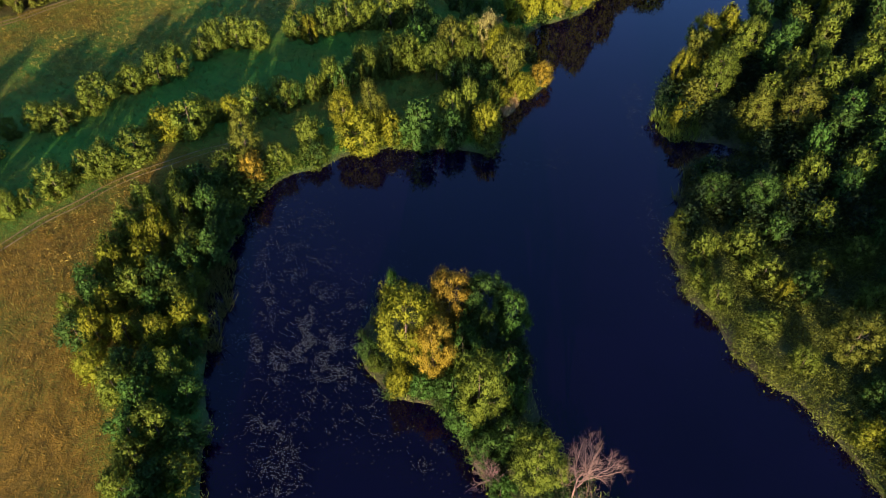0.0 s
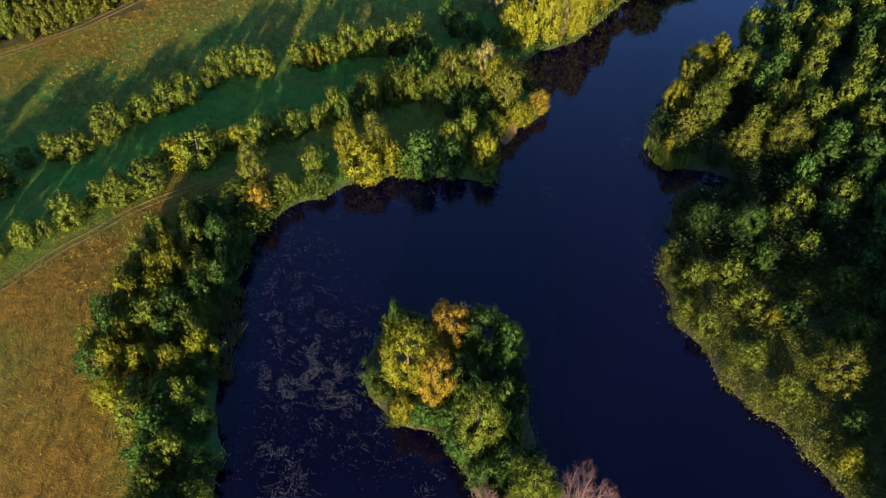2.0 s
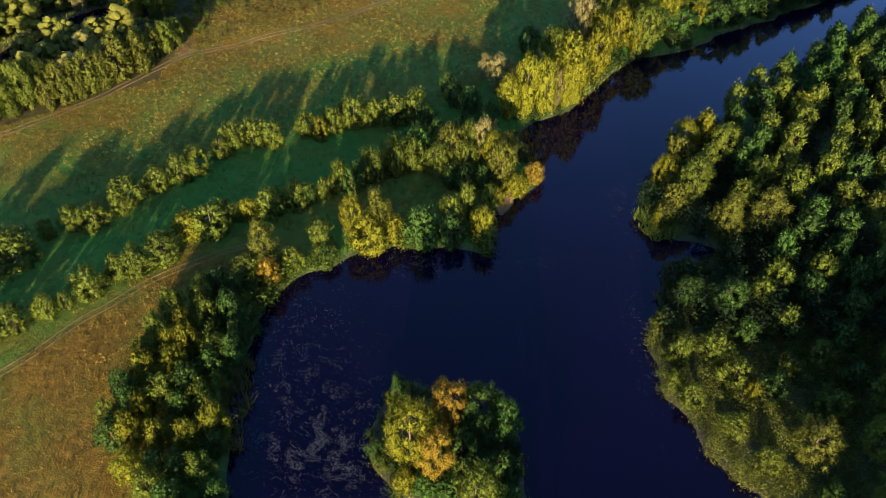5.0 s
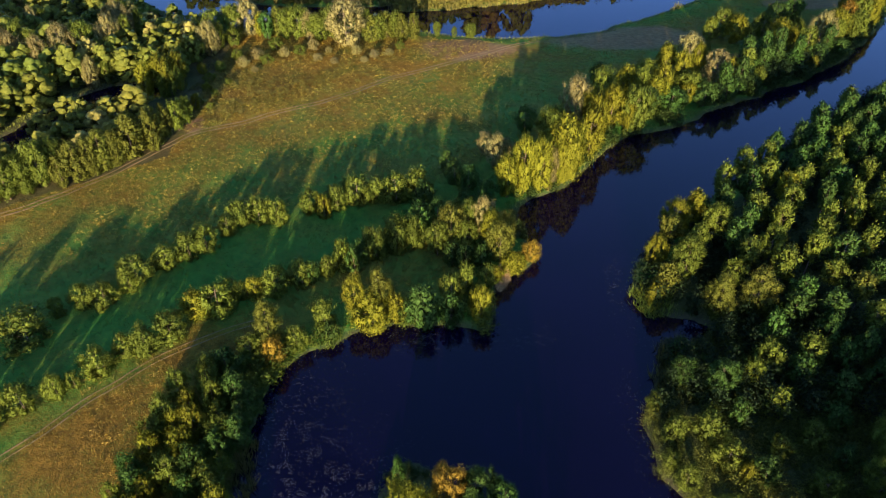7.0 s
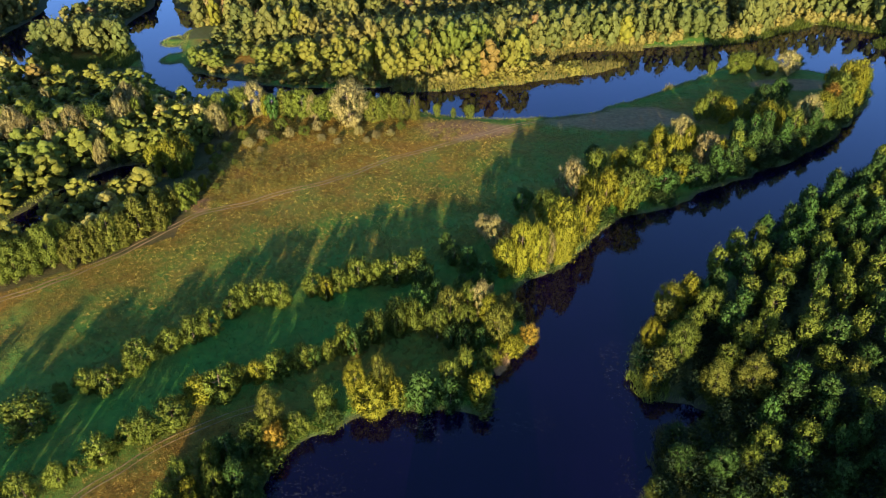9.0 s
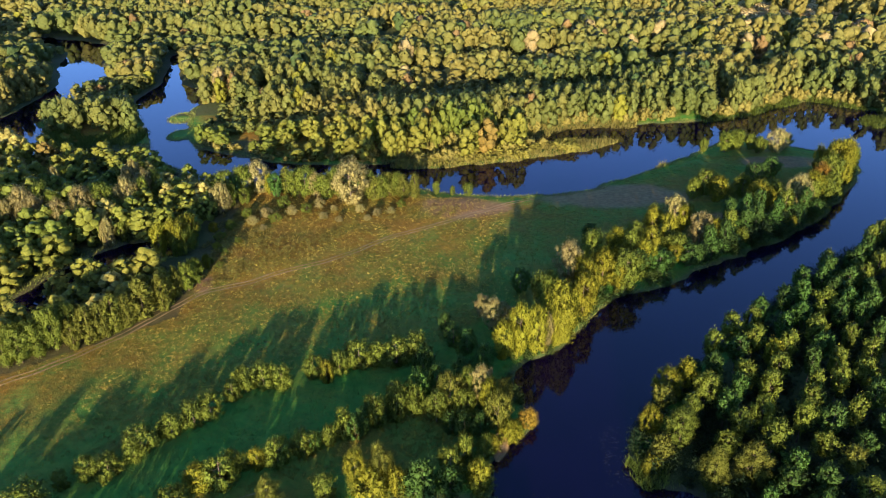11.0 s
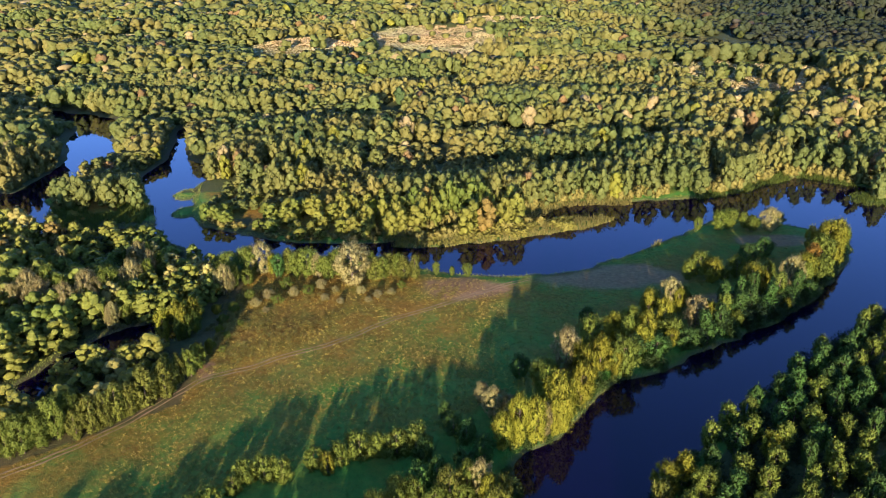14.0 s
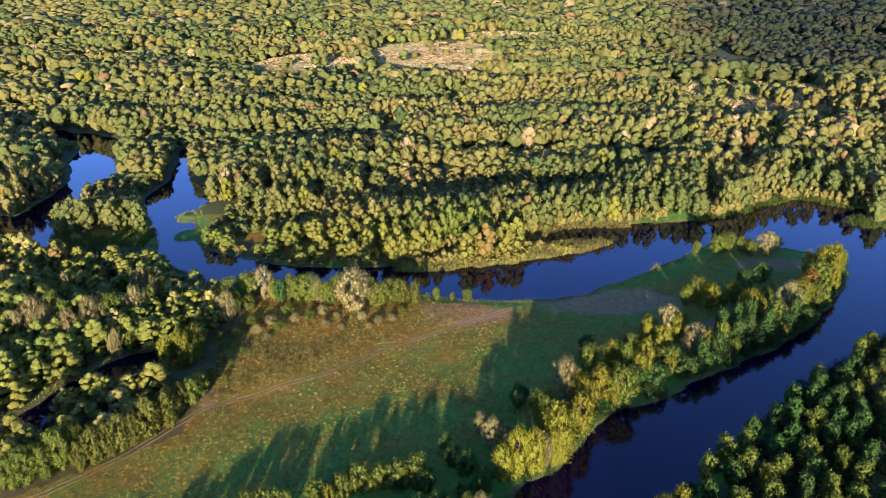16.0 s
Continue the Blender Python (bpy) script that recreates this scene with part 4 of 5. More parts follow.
# the wood on the right bank
# (46.5, 35.0) to (58.0, 46.0): added, mostly out of view, to shade the wood
RIGHT_TREES = [(38.5, 87.2, 3.1, 10.0, 6), (41.7, 79.6, 2.7, 10.0, 5), (47.1, 79.3, 3.0, 11.0, 5), (52.6, 89.9, 2.6, 10.0, 6), (45.6, 96.3, 3.4, 10.0, 6), (34.1, 89.6, 2.4, 9.0, 7), (39.3, 98.1, 3.0, 10.0, 7), (31.6, 81.9, 2.1, 5.0, 1), (37.2, 64.1, 3.0, 7.0, 8), (32.7, 65.8, 2.4, 6.0, 8), (36.6, 50.4, 1.1, 4.0, 1), (40.8, 42.6, 3.6, 7.2, 11), (46.5, 35.0, 3.0, 9.0, 6), (47.5, 42.0, 3.0, 9.0, 6), (51.0, 47.5, 3.0, 9.5, 6), (55.0, 53.0, 3.2, 10.0, 6), (59.5, 58.5, 3.0, 10.0, 6), (53.0, 39.0, 3.2, 10.0, 6), (58.0, 46.0, 3.2, 10.0, 6), (29.5, 56.7, 1.9, 5.0, 0), (29.5, 50.3, 1.8, 4.0, 0), (33.4, 71.6, 1.9, 4.0, 2)]
plant_rows(RIGHT_TREES, HEDGE, "leafy tree at the edge of a dense riverside wood", "tree", "wood on the right bank")


def right_wood(x, y):
    far_ok = np.ones(x.shape, bool)
    for a, b, r, h, k in RIGHT_TREES:
        far_ok &= np.hypot(x - a, y - b) > r + 1.2
    return (bank(x, y) > 0.9) & ((bank(x, y) > 2.5) | (y < 72)) & (x > 0.62 * y - 30) & (x > 25) & (x < 0.68 * y + 24) & (y < 172) & far_ok


rx_, ry_ = scatter(9000, 25, 135, 16, 172, 4.25, right_wood, 21)
for x, y in zip(rx_, ry_):
    near = float(bank(np.array([x]), np.array([y]))[0])
    u = place_rng.uniform()
    # the share of dark leaf kinds also paints in the wood's shade
    if near < 7 and y < 72:
        plant("bush_pale" if u < 0.08 else "bush" if u < 0.6 else "bush_bright" if u < 0.75 else "bush_dark", x, y, place_rng.uniform(1.4, 2.3), place_rng.uniform(2.2, 4.0), "yellow-green willow shrub on the river bank", "shrub", "shrubs on the right bank")
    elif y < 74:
        plant("bush_dark" if u < 0.6 else "bush", x, y, place_rng.uniform(1.8, 2.6), place_rng.uniform(4.0, 5.0) + max(0.0, 0.17 * (y - 55)), "green shrub of the wood, often coloured dark for shade", "shrub", "shrubs on the right bank")
    else:
        plant("wood_dark" if y > 112 and u > 0.3 else "wood" if u < 0.50 else "wood_olive" if u < 0.62 else "wood_bright" if u < 0.68 else "wood_dark", x, y, place_rng.uniform(1.8, 2.3), place_rng.uniform(9.6, 10.2) - (1.8 if y < 84 else 0.0), "tall green tree in a dense wood, sunlit crown", "tree", "wood on the right bank")


def right_edge(x, y):
    d = bank(x, y)
    return (d > 0.6) & (x > 25) & (x < 0.68 * y + 26) & (y < 78) & (y > 18)


def strip_edge(x, y):
    d = bank(x, y)
    return (d > 0.4) & (d < 3.5) & (y < 126 + 0.72 * x) & (y > 100) & (x > 8) & (x < 128)


# the wood beyond the dirt track
LEFT_EDGE = [(-83.5, 112.6, 3.4, 10.3, 6), (-78.7, 116.8, 3.2, 11.5, 6), (-73.0, 119.6, 2.9, 10.3, 5), (-69.1, 123.3, 2.5, 10.3, 5), (-65.0, 128.3, 3.2, 11.5, 5), (-62.0, 133.5, 2.9, 10.2, 5), (-58.6, 138.6, 2.5, 8.0, 6), (-58.5, 144.6, 1.7, 5.8, 1), (-67.9, 158.0, 3.4, 11.5, 7), (-65.3, 155.8, 2.2, 8.0, 6), (-112.4, 172.9, 4.1, 12.6, 9), (-95.3, 169.7, 4.2, 13.8, 9), (-107.6, 169.3, 3.4, 11.5, 9), (-86.7, 178.7, 3.4, 12.6, 9), (-85.1, 186.9, 2.5, 11.5, 9), (-92.0, 195.9, 2.7, 10.3, 9), (-85.2, 160.7, 1.9, 9.2, 9), (-61.4, 178.7, 2.7, 10.3, 9), (-114.6, 194.1, 1.9, 9.2, 9)]
LEFT_MORE = []
for x, y, r, h, k in LEFT_EDGE:
    for side in (-1, 1):
        LEFT_MORE.append((x + side * 1.1 * r * 0.7 + side_rng.normal() * 0.5, y + side * 1.1 * r * 0.75 + side_rng.normal() * 0.8 + 0.6, r * side_rng.uniform(0.6, 0.85), h * side_rng.uniform(0.75, 0.95), 6 if k == 9 and side > 0 else k))
plant_rows(LEFT_MORE, DISTANT, "narrow leafy tree in the wood beside the dirt track", "tree", "wood beside the track")
plant_rows(LEFT_EDGE, DISTANT, "full tree in the wood beside the dirt track", "tree", "wood beside the track")
LEFT_WOOD = [(-135, 82), (-100, 104), (-84, 116), (-72, 126), (-65, 138), (-69, 149), (-69, 158), (-64, 172), (-60, 186), (-66, 191), (-81, 205), (-95, 216), (-130, 218), (-190, 240), (-190, 90)]


def left_wood(x, y):
    far_ok = np.ones(x.shape, bool)
    for a, b, r, h, k in LEFT_EDGE:
        far_ok &= np.hypot(x - a, y - b) > r + 1.0
    far_ok &= np.hypot((x + 77) / 15, (y - 153) / 9.5) > 1
    return in_ring(x, y, LEFT_WOOD) & (bank(x, y) > 2.0) & (x > -0.70 * y - 12) & far_ok



# ---- woods across the river ----
def far_open(x, y):
    """Land across the back river where trees stand."""
    glades = np.where(lattice(x, y, 4.0, 44) > np.where(x > 120, 0.80, 0.93), 2, glade(x, y))
    back = (y > 208 + np.abs(x) * 0.12) & ((bank(x, y) > np.where(x < -60, 2.8, 1.6)) | (y > 400)) & (np.abs(x) < 0.66 * y + 25)
    south = (x < -60) & (y < 222 + np.maximum(0, -x - 140) * 0.35) | (x > -60) & (x < 140) & (y < 212 + np.maximum(0, x) * 0.14)
    isle = (x > -30) & (x < 62) & (y < 234 + x * 0.0) & (x > -30) & (y < 214 + np.clip(x, 0, 60) * 0.33)
    reeds = (x > -110) & (x < -85) & (y < 275) | (x > -152) & (x < -98) & (y < 246)
    right = (x > 60) & (y < 245)
    return back & ~south & ~isle & ~reeds & ~right & (lattice(x, y, 26.0, 19) + 0.45 * lattice(x, y, 10.0, 23) > 0.40) & (glades > 1 + 0.5 * (lattice(x, y, 9.0, 13) - 0.5))


# more blue than near leaves, put in for the missing distance haze
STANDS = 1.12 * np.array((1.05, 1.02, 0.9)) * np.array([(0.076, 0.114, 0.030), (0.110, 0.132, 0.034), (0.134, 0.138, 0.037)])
ODD = 1.1 * np.array([(0.240, 0.212, 0.088), (0.160, 0.115, 0.042), (0.046, 0.088, 0.026), (0.150, 0.172, 0.018)])


def woods(name, seed, n, y0, y1, gap, leaves, leaf, clumps, label, test=far_open, side=0, low=1.0, tone=None, wide=0.66, odd=0.06, slim=1.0, foot=-0.15, sparse=0.35, core=0.84, even=0.3, full=1.05):
    """Joined trees in one band of distance, their height and colour changing stand by stand."""
    rng = np.random.default_rng(seed)
    half = side or 0.66 * y1 + 25
    x, y = scatter(n, -half, half, y0, y1, gap * wide, test, seed + 1)
    keep = rng.uniform(size=len(x)) < sparse + (0.97 - sparse) * soft_step(0.6 * lattice(x, y, gap * 1.7, 61) + 0.4 * lattice(x, y, gap * 5, 62), 0.25, 0.7)
    x, y = x[keep], y[keep]
    size = leaf * 3 / (slim * 0.44 * gap)
    tops = (0.5, 0.65, 0.8, 0.95)
    models = [crown_arrays(rng, 3.0, foot * 10, 10.0, clumps, leaves, size, full, tops[k % 4], 0.6 - 0.3 * even, core, even) for k in range(12)]
    vs, fs, cs, ns, o = [], [], [], [], 0
    zs = height(x, y)
    tall, hue, cone = soft_step(0.5 * lattice(x * 0.45 + 0.1 * y, y, 13.0, 17) + 0.5 * lattice(x * 0.6, y, 40.0, 18), 0.22, 0.78), 0.65 * lattice(x, y, 42.0, 27) + 0.35 * lattice(x, y, 13.0, 28), lattice(x, y, 55.0, 29)
    for a, b, z, st, hu, co in zip(x, y, zs, tall, hue, cone):
        R, H = slim * (0.38 + 0.12 * st) * gap * rng.uniform(0.82, 1.18), low * (4.6 + 8.6 * st if y0 > 200 else 6.8 + 5.4 * st) * rng.uniform(0.92, 1.09)
        v, f, nor, c = models[4 * int(rng.integers(3)) + int(np.clip(4 * co + rng.normal() * 0.7, 0, 3))]
        g = rng.uniform(0, 6.283)
        turn = np.array([[math.cos(g), math.sin(g), 0], [-math.sin(g), math.cos(g), 0], [0, 0, 1.0]])
        vs.append((v @ turn) * np.array([R / 3, R / 3, H / 10]) + np.array([a, b, z]))
        ns.append(nor @ turn)
        fs.append(f + o)
        o += len(v)
        k = np.clip((hu - 0.25) / 0.5 + rng.normal() * 0.13, 0, 1) * 2
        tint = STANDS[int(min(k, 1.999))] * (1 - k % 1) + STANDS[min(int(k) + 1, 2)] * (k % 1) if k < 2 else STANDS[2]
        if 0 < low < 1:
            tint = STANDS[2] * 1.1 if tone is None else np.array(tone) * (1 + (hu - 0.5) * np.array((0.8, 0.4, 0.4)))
        elif rng.uniform() < odd:
            tint = ODD[rng.integers(4) if rng.uniform() < 0.06 / odd else 0]
        if b < 240 and low >= 1:
            tint = tint * np.array((0.98, 1.08, 0.66))
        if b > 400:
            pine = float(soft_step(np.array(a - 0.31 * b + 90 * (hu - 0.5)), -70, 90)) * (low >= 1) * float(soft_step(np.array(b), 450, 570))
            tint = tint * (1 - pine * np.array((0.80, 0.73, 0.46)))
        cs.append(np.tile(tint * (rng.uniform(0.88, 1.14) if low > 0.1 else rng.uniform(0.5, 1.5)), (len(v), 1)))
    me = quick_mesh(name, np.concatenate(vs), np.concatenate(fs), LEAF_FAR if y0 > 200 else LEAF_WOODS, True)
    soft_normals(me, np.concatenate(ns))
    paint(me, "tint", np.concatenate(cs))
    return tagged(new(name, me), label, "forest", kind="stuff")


woods("river_woods", 101, 12000, 205, 300, 5.6, 400, 0.45, 18, "mixed green forest lining the far river bank", wide=0.70, slim=1.12, foot=0.02, sparse=0.6, even=0.6, core=0.70, full=1.15)
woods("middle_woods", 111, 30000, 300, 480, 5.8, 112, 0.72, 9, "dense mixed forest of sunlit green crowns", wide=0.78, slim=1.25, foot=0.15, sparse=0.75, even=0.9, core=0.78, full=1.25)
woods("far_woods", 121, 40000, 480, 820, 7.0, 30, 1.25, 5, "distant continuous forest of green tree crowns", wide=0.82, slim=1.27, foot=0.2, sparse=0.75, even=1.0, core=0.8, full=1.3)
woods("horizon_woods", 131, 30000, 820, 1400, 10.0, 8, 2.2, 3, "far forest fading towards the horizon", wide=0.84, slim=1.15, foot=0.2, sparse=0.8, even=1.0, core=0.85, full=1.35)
woods("glade_grass", 152, 180000, 300, 800, 3.6, 10, 1.4, 3, "pale dry grass and heath in forest clearings", lambda x, y: (glade(x, y) < 0.98) & (lattice(x, y, 14.0, 84) > 0.2), 460, 0.12, (0.62, 0.54, 0.26), 0.3, sparse=0.85, core=0)
woods("track_woods", 142, 14000, 84, 236, 6.4, 900, 0.34, 36, "leafy green and silvery trees of a dense mixed wood", left_wood, 175, 1.0, wide=0.72, odd=0.16, slim=1.28, foot=0.0, sparse=0.85, core=0.78, even=0.5)
woods("bank_scrub", 151, 60000, 205, 300, 3.0, 160, 0.60, 12, "bright yellow-green scrub edging the far bank", lambda x, y: far_open(x, y) & (bank(x, y) < 5.5), 0, 0.34)
woods("islet_scrub", 153, 20000, 205, 236, 2.8, 260, 0.42, 14, "yellow-green bushes crowding a low reedy islet", lambda x, y: in_ring(x, y, REED_ISLET) & (bank(x, y) > 0.7) & (x < 44) & (lattice(x, y, 5.0, 87) > 0.25), 70, 0.24, (0.165, 0.180, 0.032), slim=1.25, core=0.6)
woods("bank_thicket", 161, 60000, 18, 80, 2.4, 600, 0.19, 16, "low yellow-green thicket crowding the wooded bank", right_edge, 75, 0.20, (0.088, 0.125, 0.020), slim=1.4, core=0, sparse=0.8)
# the dark tone stands for the shaded slope below the strip
woods("strip_thicket", 162, 60000, 100, 215, 3.0, 420, 0.36, 18, "leafy scrub overhanging the river bank, coloured dark for shade", strip_edge, 130, 0.32, (0.035, 0.075, 0.016), core=0)
woods("pond_thicket", 163, 40000, 60, 84, 2.4, 420, 0.28, 18, "low green scrub along the pond's edge", lambda x, y: (bank(x, y) > 0.3) & (bank(x, y) < 3) & (x > -30) & (x < 9) & (y > 62), 32, 0.32, (0.060, 0.105, 0.014), slim=1.3, core=0)
woods("island_thicket", 168, 20000, 18, 56, 1.9, 300, 0.22, 16, "dark leafy scrub covering the island's shore", lambda x, y: (bank(x, y) > 0.15) & (x > -11) & (x < 17) & (y > 22), 18, 0.16, (0.030, 0.066, 0.014), core=0)
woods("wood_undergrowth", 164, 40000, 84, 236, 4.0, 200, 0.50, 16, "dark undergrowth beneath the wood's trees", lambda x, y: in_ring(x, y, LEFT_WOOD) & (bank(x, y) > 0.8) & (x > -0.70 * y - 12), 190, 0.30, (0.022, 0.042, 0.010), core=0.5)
# near-black tone puts the shade between the trunks into the leaf colour
woods("right_undergrowth", 165, 40000, 60, 172, 3.6, 620, 0.30, 26, "undergrowth beneath the bank's trees, coloured near black for shade", lambda x, y: (bank(x, y) > 0.8) & (x > 28) & (x > 0.62 * y - 30) & (x < 0.68 * y + 16), 135, 0.48, (0.009, 0.027, 0.008), slim=1.15, core=0)
woods("meadow_weeds", 166, 30000, 140, 180, 2.6, 120, 0.30, 8, "small bright bushes in the dry meadow", lambda x, y: (bank(x, y) > 3) & (above(TRACK, x, y) > 3) & (x > -62) & (x < 4) & (lattice(x, y, 5.0, 81) > np.where(x < -42, 0.36, 0.60)), 62, 0.11, (0.150, 0.150, 0.030), core=0)
woods("meadow_tufts", 167, 120000, 24, 190, 1.25, 40, 0.17, 6, "tufts of tall dry weeds scattered over the meadow", lambda x, y: (bank(x, y) > 3) & (np.abs(x) < 0.64 * y + 10) & (x < 12) & (np.abs(above(TRACK, x, y)) > 2.6) & (np.abs(above(FIELD_TRACK, x, y)) > 2.2) & (meadow_dryness(x, y) > 0.28) & (wooded(x, y) < 0.5) & (lattice(x, y, 9.0, 82) + 0.5 * lattice(x, y, 2.5, 83) > 0.50), 110, 0.065, (0.215, 0.165, 0.032), core=0)
woods("meadow_tussocks", 169, 60000, 96, 192, 1.25, 26, 0.20, 5, "golden tussocks of seeding grass in the meadow", lambda x, y: (bank(x, y) > 3) & (x > -66) & (x < 16) & (np.abs(above(TRACK, x, y)) > 1.6) & (meadow_dryness(x, y) > 0.3) & (wooded(x, y) < 0.5) & (lattice(x, y, 7.0, 91) + 0.5 * lattice(x, y, 2.5, 92) > np.where(above(TRACK, x, y) > 0, 0.34, 0.50)), 70, 0.07, (0.360, 0.305, 0.050), 0.8, core=0, sparse=0.85)
# tall trees out of view, added to cast shade over the right bank
woods("upstream_woods", 141, 9000, -70, 19, 6.5, 360, 1.4, 16, "tall unseen wood added to shade the right bank", lambda x, y: (bank(x, y) > 2.0) & (x > 40.5) & (x < 85) & ((y < 14) | (x > 46)), 88, 2.0)


# ---- low growth ----
def blade_stuff(name, x, y, tall, wide, tint, mat, seed, label, category, blades=2):
    """Upright tapering blades at points, each a narrow triangle."""
    rng = np.random.default_rng(seed)
    x, y, tall = (np.repeat(a, blades) for a in (x, y, tall))
    tint = np.repeat(tint, blades, 0)
    n = len(x)
    a = rng.uniform(0, math.pi, n)
    z = np.maximum(height(x, y), -0.3) - 0.03
    w = wide * rng.uniform(0.6, 1.4, n)
    x, y = x + rng.normal(size=n) * wide * 0.8, y + rng.normal(size=n) * wide * 0.8
    lean = rng.normal(size=(n, 2)) * 0.35 * tall[:, None]
    v = np.stack([np.c_[x - np.cos(a) * w, y - np.sin(a) * w, z], np.c_[x + np.cos(a) * w, y + np.sin(a) * w, z], np.c_[x + lean[:, 0], y + lean[:, 1], z + tall]], 1)
    me = quick_mesh(name, v.reshape(-1, 3), np.arange(3 * n).reshape(n, 3), mat)
    paint(me, "tint", np.repeat(tint * rng.uniform(0.75, 1.3, n)[:, None], 3, 0))
    return tagged(new(name, me), label, category, kind="stuff")


GREEN_T, STRAW_T, LUSH_T, REED_T = np.array((0.028, 0.118, 0.014)), np.array((0.190, 0.118, 0.018)), np.array((0.075, 0.115, 0.015)), np.array((0.200, 0.190, 0.050))


def sow(n, x0, x1, y0, y1, test, seed):
    rng = np.random.default_rng(seed)
    x, y = rng.uniform(x0, x1, n), rng.uniform(y0, y1, n)
    ok = test(x, y)
    return x[ok], y[ok]


def meadow(x, y):
    return (bare_patches(x, y) < 0.6) & (bank(x, y) > 1.0) & (np.abs(x) < 0.66 * y + 30) & (wooded(x, y) < 0.5) & ((x < 20) | (y > 120)) & (0.5 * lattice(x, y, 6.0, 33) + lattice(x, y, 0.7, 34) > 0.58)


x, y = sow(520000, -130, 110, 24, 215, meadow, 61)
rng = np.random.default_rng(62)
dry = np.clip(meadow_dryness(x, y) + (lattice(x, y, 7.0, 35) - 0.5) * 0.9 + rng.normal(size=len(x)) * 0.15, 0, 1)[:, None]
blade_stuff("meadow_grass", x, y, rng.uniform(0.15, 0.45, len(x)), 0.05, GREEN_T * (1 - dry) + STRAW_T * dry, GRASS, 63, "rough tufted meadow grass, green and straw-dry", "grass", 1)


def brim(x, y):
    d = bank(x, y)
    return (d > -0.5) & (d < 2.6) & (np.abs(x) < 0.66 * y + 15)


x, y = sow(700000, -170, 175, 16, 275, brim, 64)
blade_stuff("bank_sedge", x, y, np.random.default_rng(65).uniform(0.3, 0.85, len(x)), 0.045, LUSH_T * (0.7 + 0.8 * lattice(x, y, 6.0, 36)[:, None]) + 0.35 * REED_T * (lattice(x, y, 11.0, 37)[:, None] > 0.55), GRASS, 66, "lush green sedge fringing the water's edge", "sedge", 1)


def reed_beds(x, y):
    d = bank(x, y)
    strip = (x > -20) & (x < 70) & (y > 208) & (y < 256) & (d > -3.0) & (d < 5) & ((y > 214 + np.clip(x, 0, 60) * 0.33) | (d > -0.6))
    beds = (x > -145) & (x < -106) & (y > 222) & (y < 250) & (d > -1.0) & (d < 12)
    spit = (x > 95) & (x < 180) & (y > 236) & (y < 275) & (d > -2) & (d < 4)
    return (strip | beds | spit) & (lattice(x, y, 3.0, 41) > 0.25)


def pond_reeds(x, y):
    d = bank(x, y)
    point = (np.hypot(x - 32.3, y - 83) < 3.6) & (d > -1.5)
    east = (x > 29) & (x < 36) & (y > 62) & (y < 76) & (d > -1.6) & (d < 0.6)
    west = (x < -24) & (y > 44) & (y < 57) & (d > -1.8) & (d < 0.8)
    return (point | east | west) & (lattice(x, y, 0.8, 42) > 0.35)


def dead_reeds(x, y):
    return (np.hypot((x - 9.2) / 1.3, (y - 89.2) / 3.4) < 1) & (bank(x, y) > -0.8) & (bank(x, y) < 2.4)


x, y = sow(90000, -145, 180, 206, 276, reed_beds, 67)
sunny = ((x > -20) & (x < 70))[:, None]
blade_stuff("reeds", x, y, np.random.default_rng(68).uniform(1.0, 2.2, len(x)), 0.12, np.where(sunny, REED_T, LUSH_T), GRASS, 69, "dense tall reeds growing along the back river", "reeds", 2)


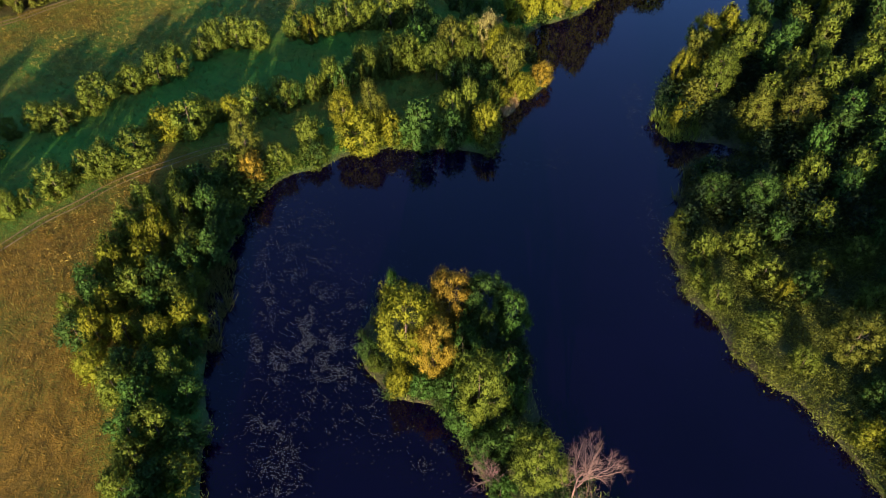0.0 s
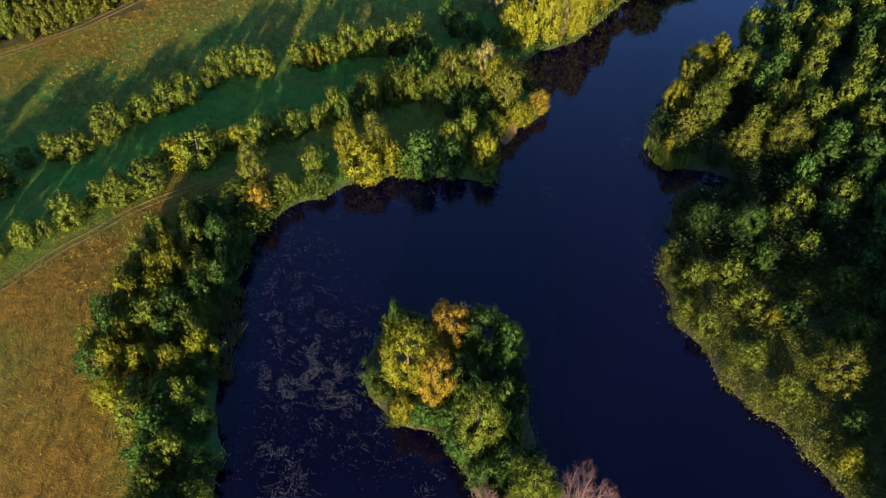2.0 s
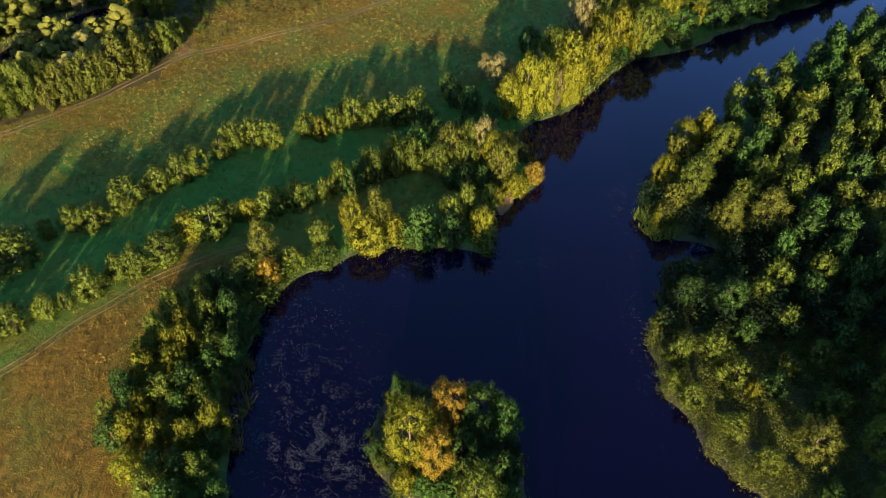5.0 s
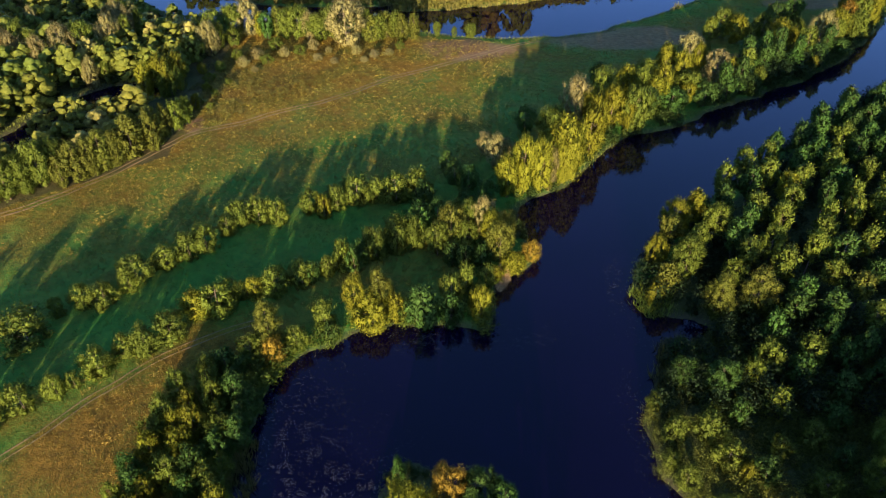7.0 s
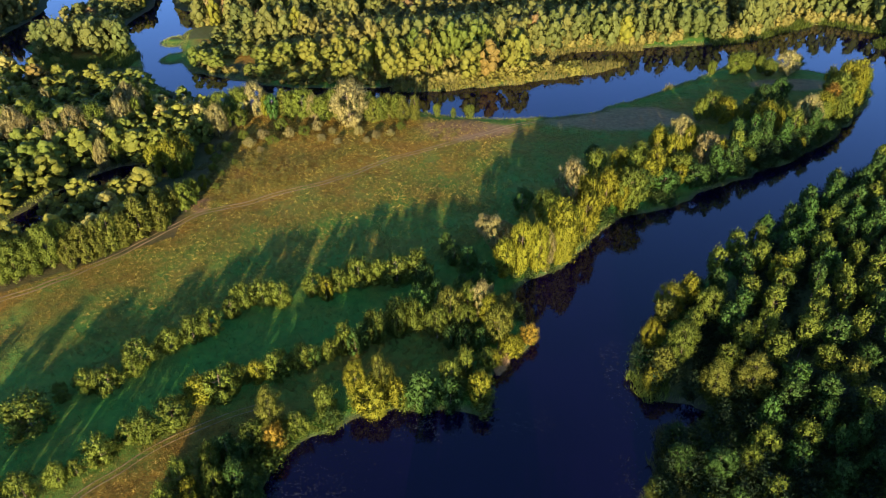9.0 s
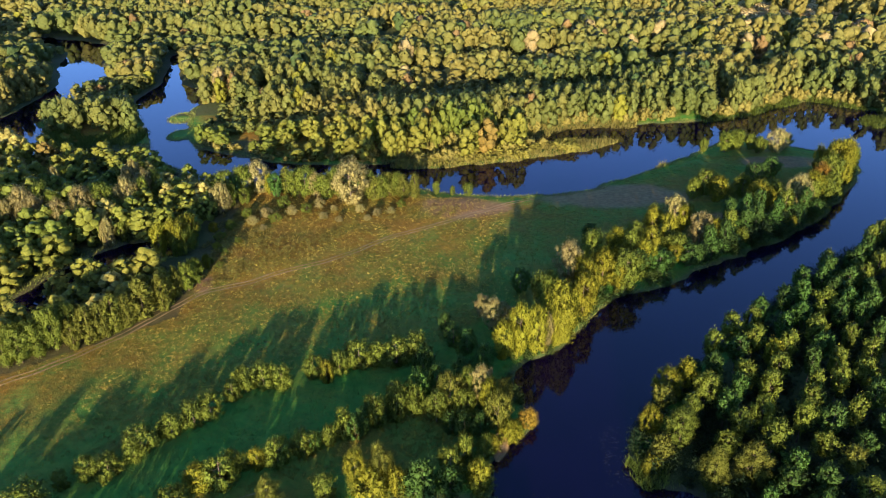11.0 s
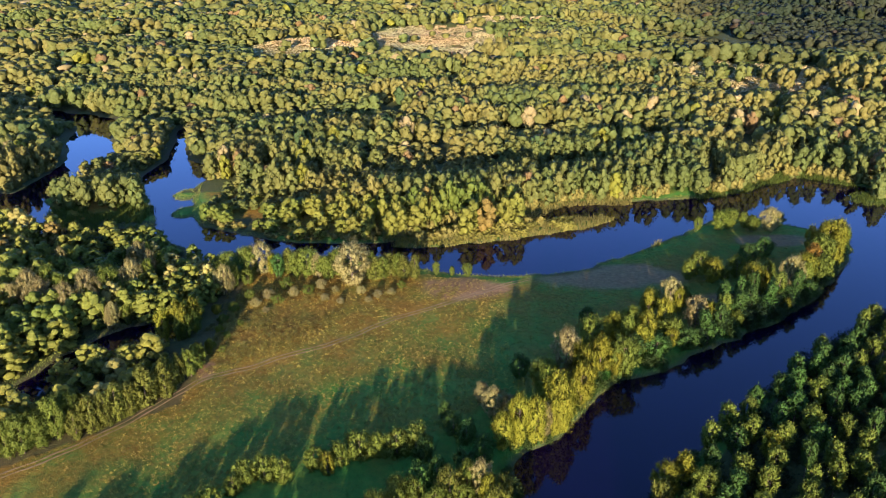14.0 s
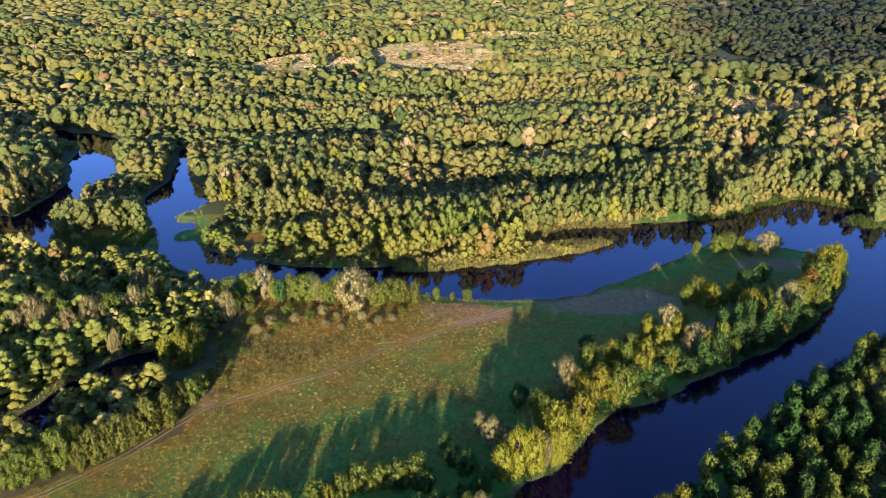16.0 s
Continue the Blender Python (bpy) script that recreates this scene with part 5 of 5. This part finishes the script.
x, y = sow(60000, -30, 40, 40, 90, pond_reeds, 82)
blade_stuff("pond_reeds", x, y, np.random.default_rng(83).uniform(1.0, 2.1, len(x)), 0.07, np.where((y > 78)[:, None], LUSH_T * 1.6, 0.6 * REED_T), GRASS, 84, "upright reeds standing in the pond's shallows", "reeds", 2)
x, y = sow(12000, 6, 13, 84, 94, dead_reeds, 85)
blade_stuff("dry_reeds", x, y, np.random.default_rng(86).uniform(0.4, 1.0, len(x)), 0.06, np.tile(np.array((0.52, 0.38, 0.20)), (len(x), 1)), GRASS, 87, "pale dry reeds on the bank's low point", "reeds", 2)


def pads():
    """Floating leaves in loose drifts."""
    rng = np.random.default_rng(71)
    px, py = sow(400000, -30, 40, 24, 96, lambda x, y: (bank(x, y) < -0.4), 72)
    drift = np.exp(-(((px + 14.5) / 7.5) ** 2 + ((py - 46) / 8) ** 2)) * 0.9 + 0.75 * np.exp(-(((px + 17.5 - (py - 38) * -0.22) / 2.4) ** 2 + ((py - 36) / 13) ** 2)) + 0.55 * np.exp(-(((px + 7 + (py - 38) * 0.75) / 2.6) ** 2 + ((py - 36) / 9) ** 2)) + 0.3 * np.exp(-(((px + 20) / 6) ** 2 + ((py - 62) / 9) ** 2)) + 0.5 * np.exp(-(((px + 2) / 14) ** 2 + ((py - 75.5) / 2.2) ** 2)) + 0.35 * np.exp(-(((px - 29) / 2.2) ** 2 + ((py - 85) / 7) ** 2)) + 0.25 * np.exp(-(((px - 25.5) / 1.6) ** 2 + ((py - 58) / 9) ** 2))
    patch = soft_step(lattice(px, py, 2.2, 73) * 0.45 + lattice(px, py, 0.8, 74) * 0.55, 0.46, 0.72)
    ok = rng.uniform(size=len(px)) < drift * (0.10 + 1.1 * patch) * 0.62
    px, py = px[ok], py[ok]
    r = rng.uniform(0.025, 0.065, len(px))
    g = np.arange(6) * math.pi / 3
    turn = rng.uniform(0, 6.28, len(px))
    v = np.stack([np.c_[px + r * np.cos(k + turn), py + r * np.sin(k + turn) * 0.9, np.full(len(px), 0.012) + rng.uniform(0, 0.012, len(px))] for k in g], 1)
    me = quick_mesh("lily_pads", v.reshape(-1, 3), np.arange(6 * len(px)).reshape(-1, 6), PAD)
    return tagged(new("lily_pads", me), "scattered pale lily pads floating on dark water", "lily pads", kind="stuff")


pads()

# models that found no place
for kind_, models_ in STORE.items():
    for i_, root_ in enumerate(models_):
        if (kind_, i_) not in USED:
            for o_ in (*root_.children_recursive, root_):
                bpy.data.objects.remove(o_)
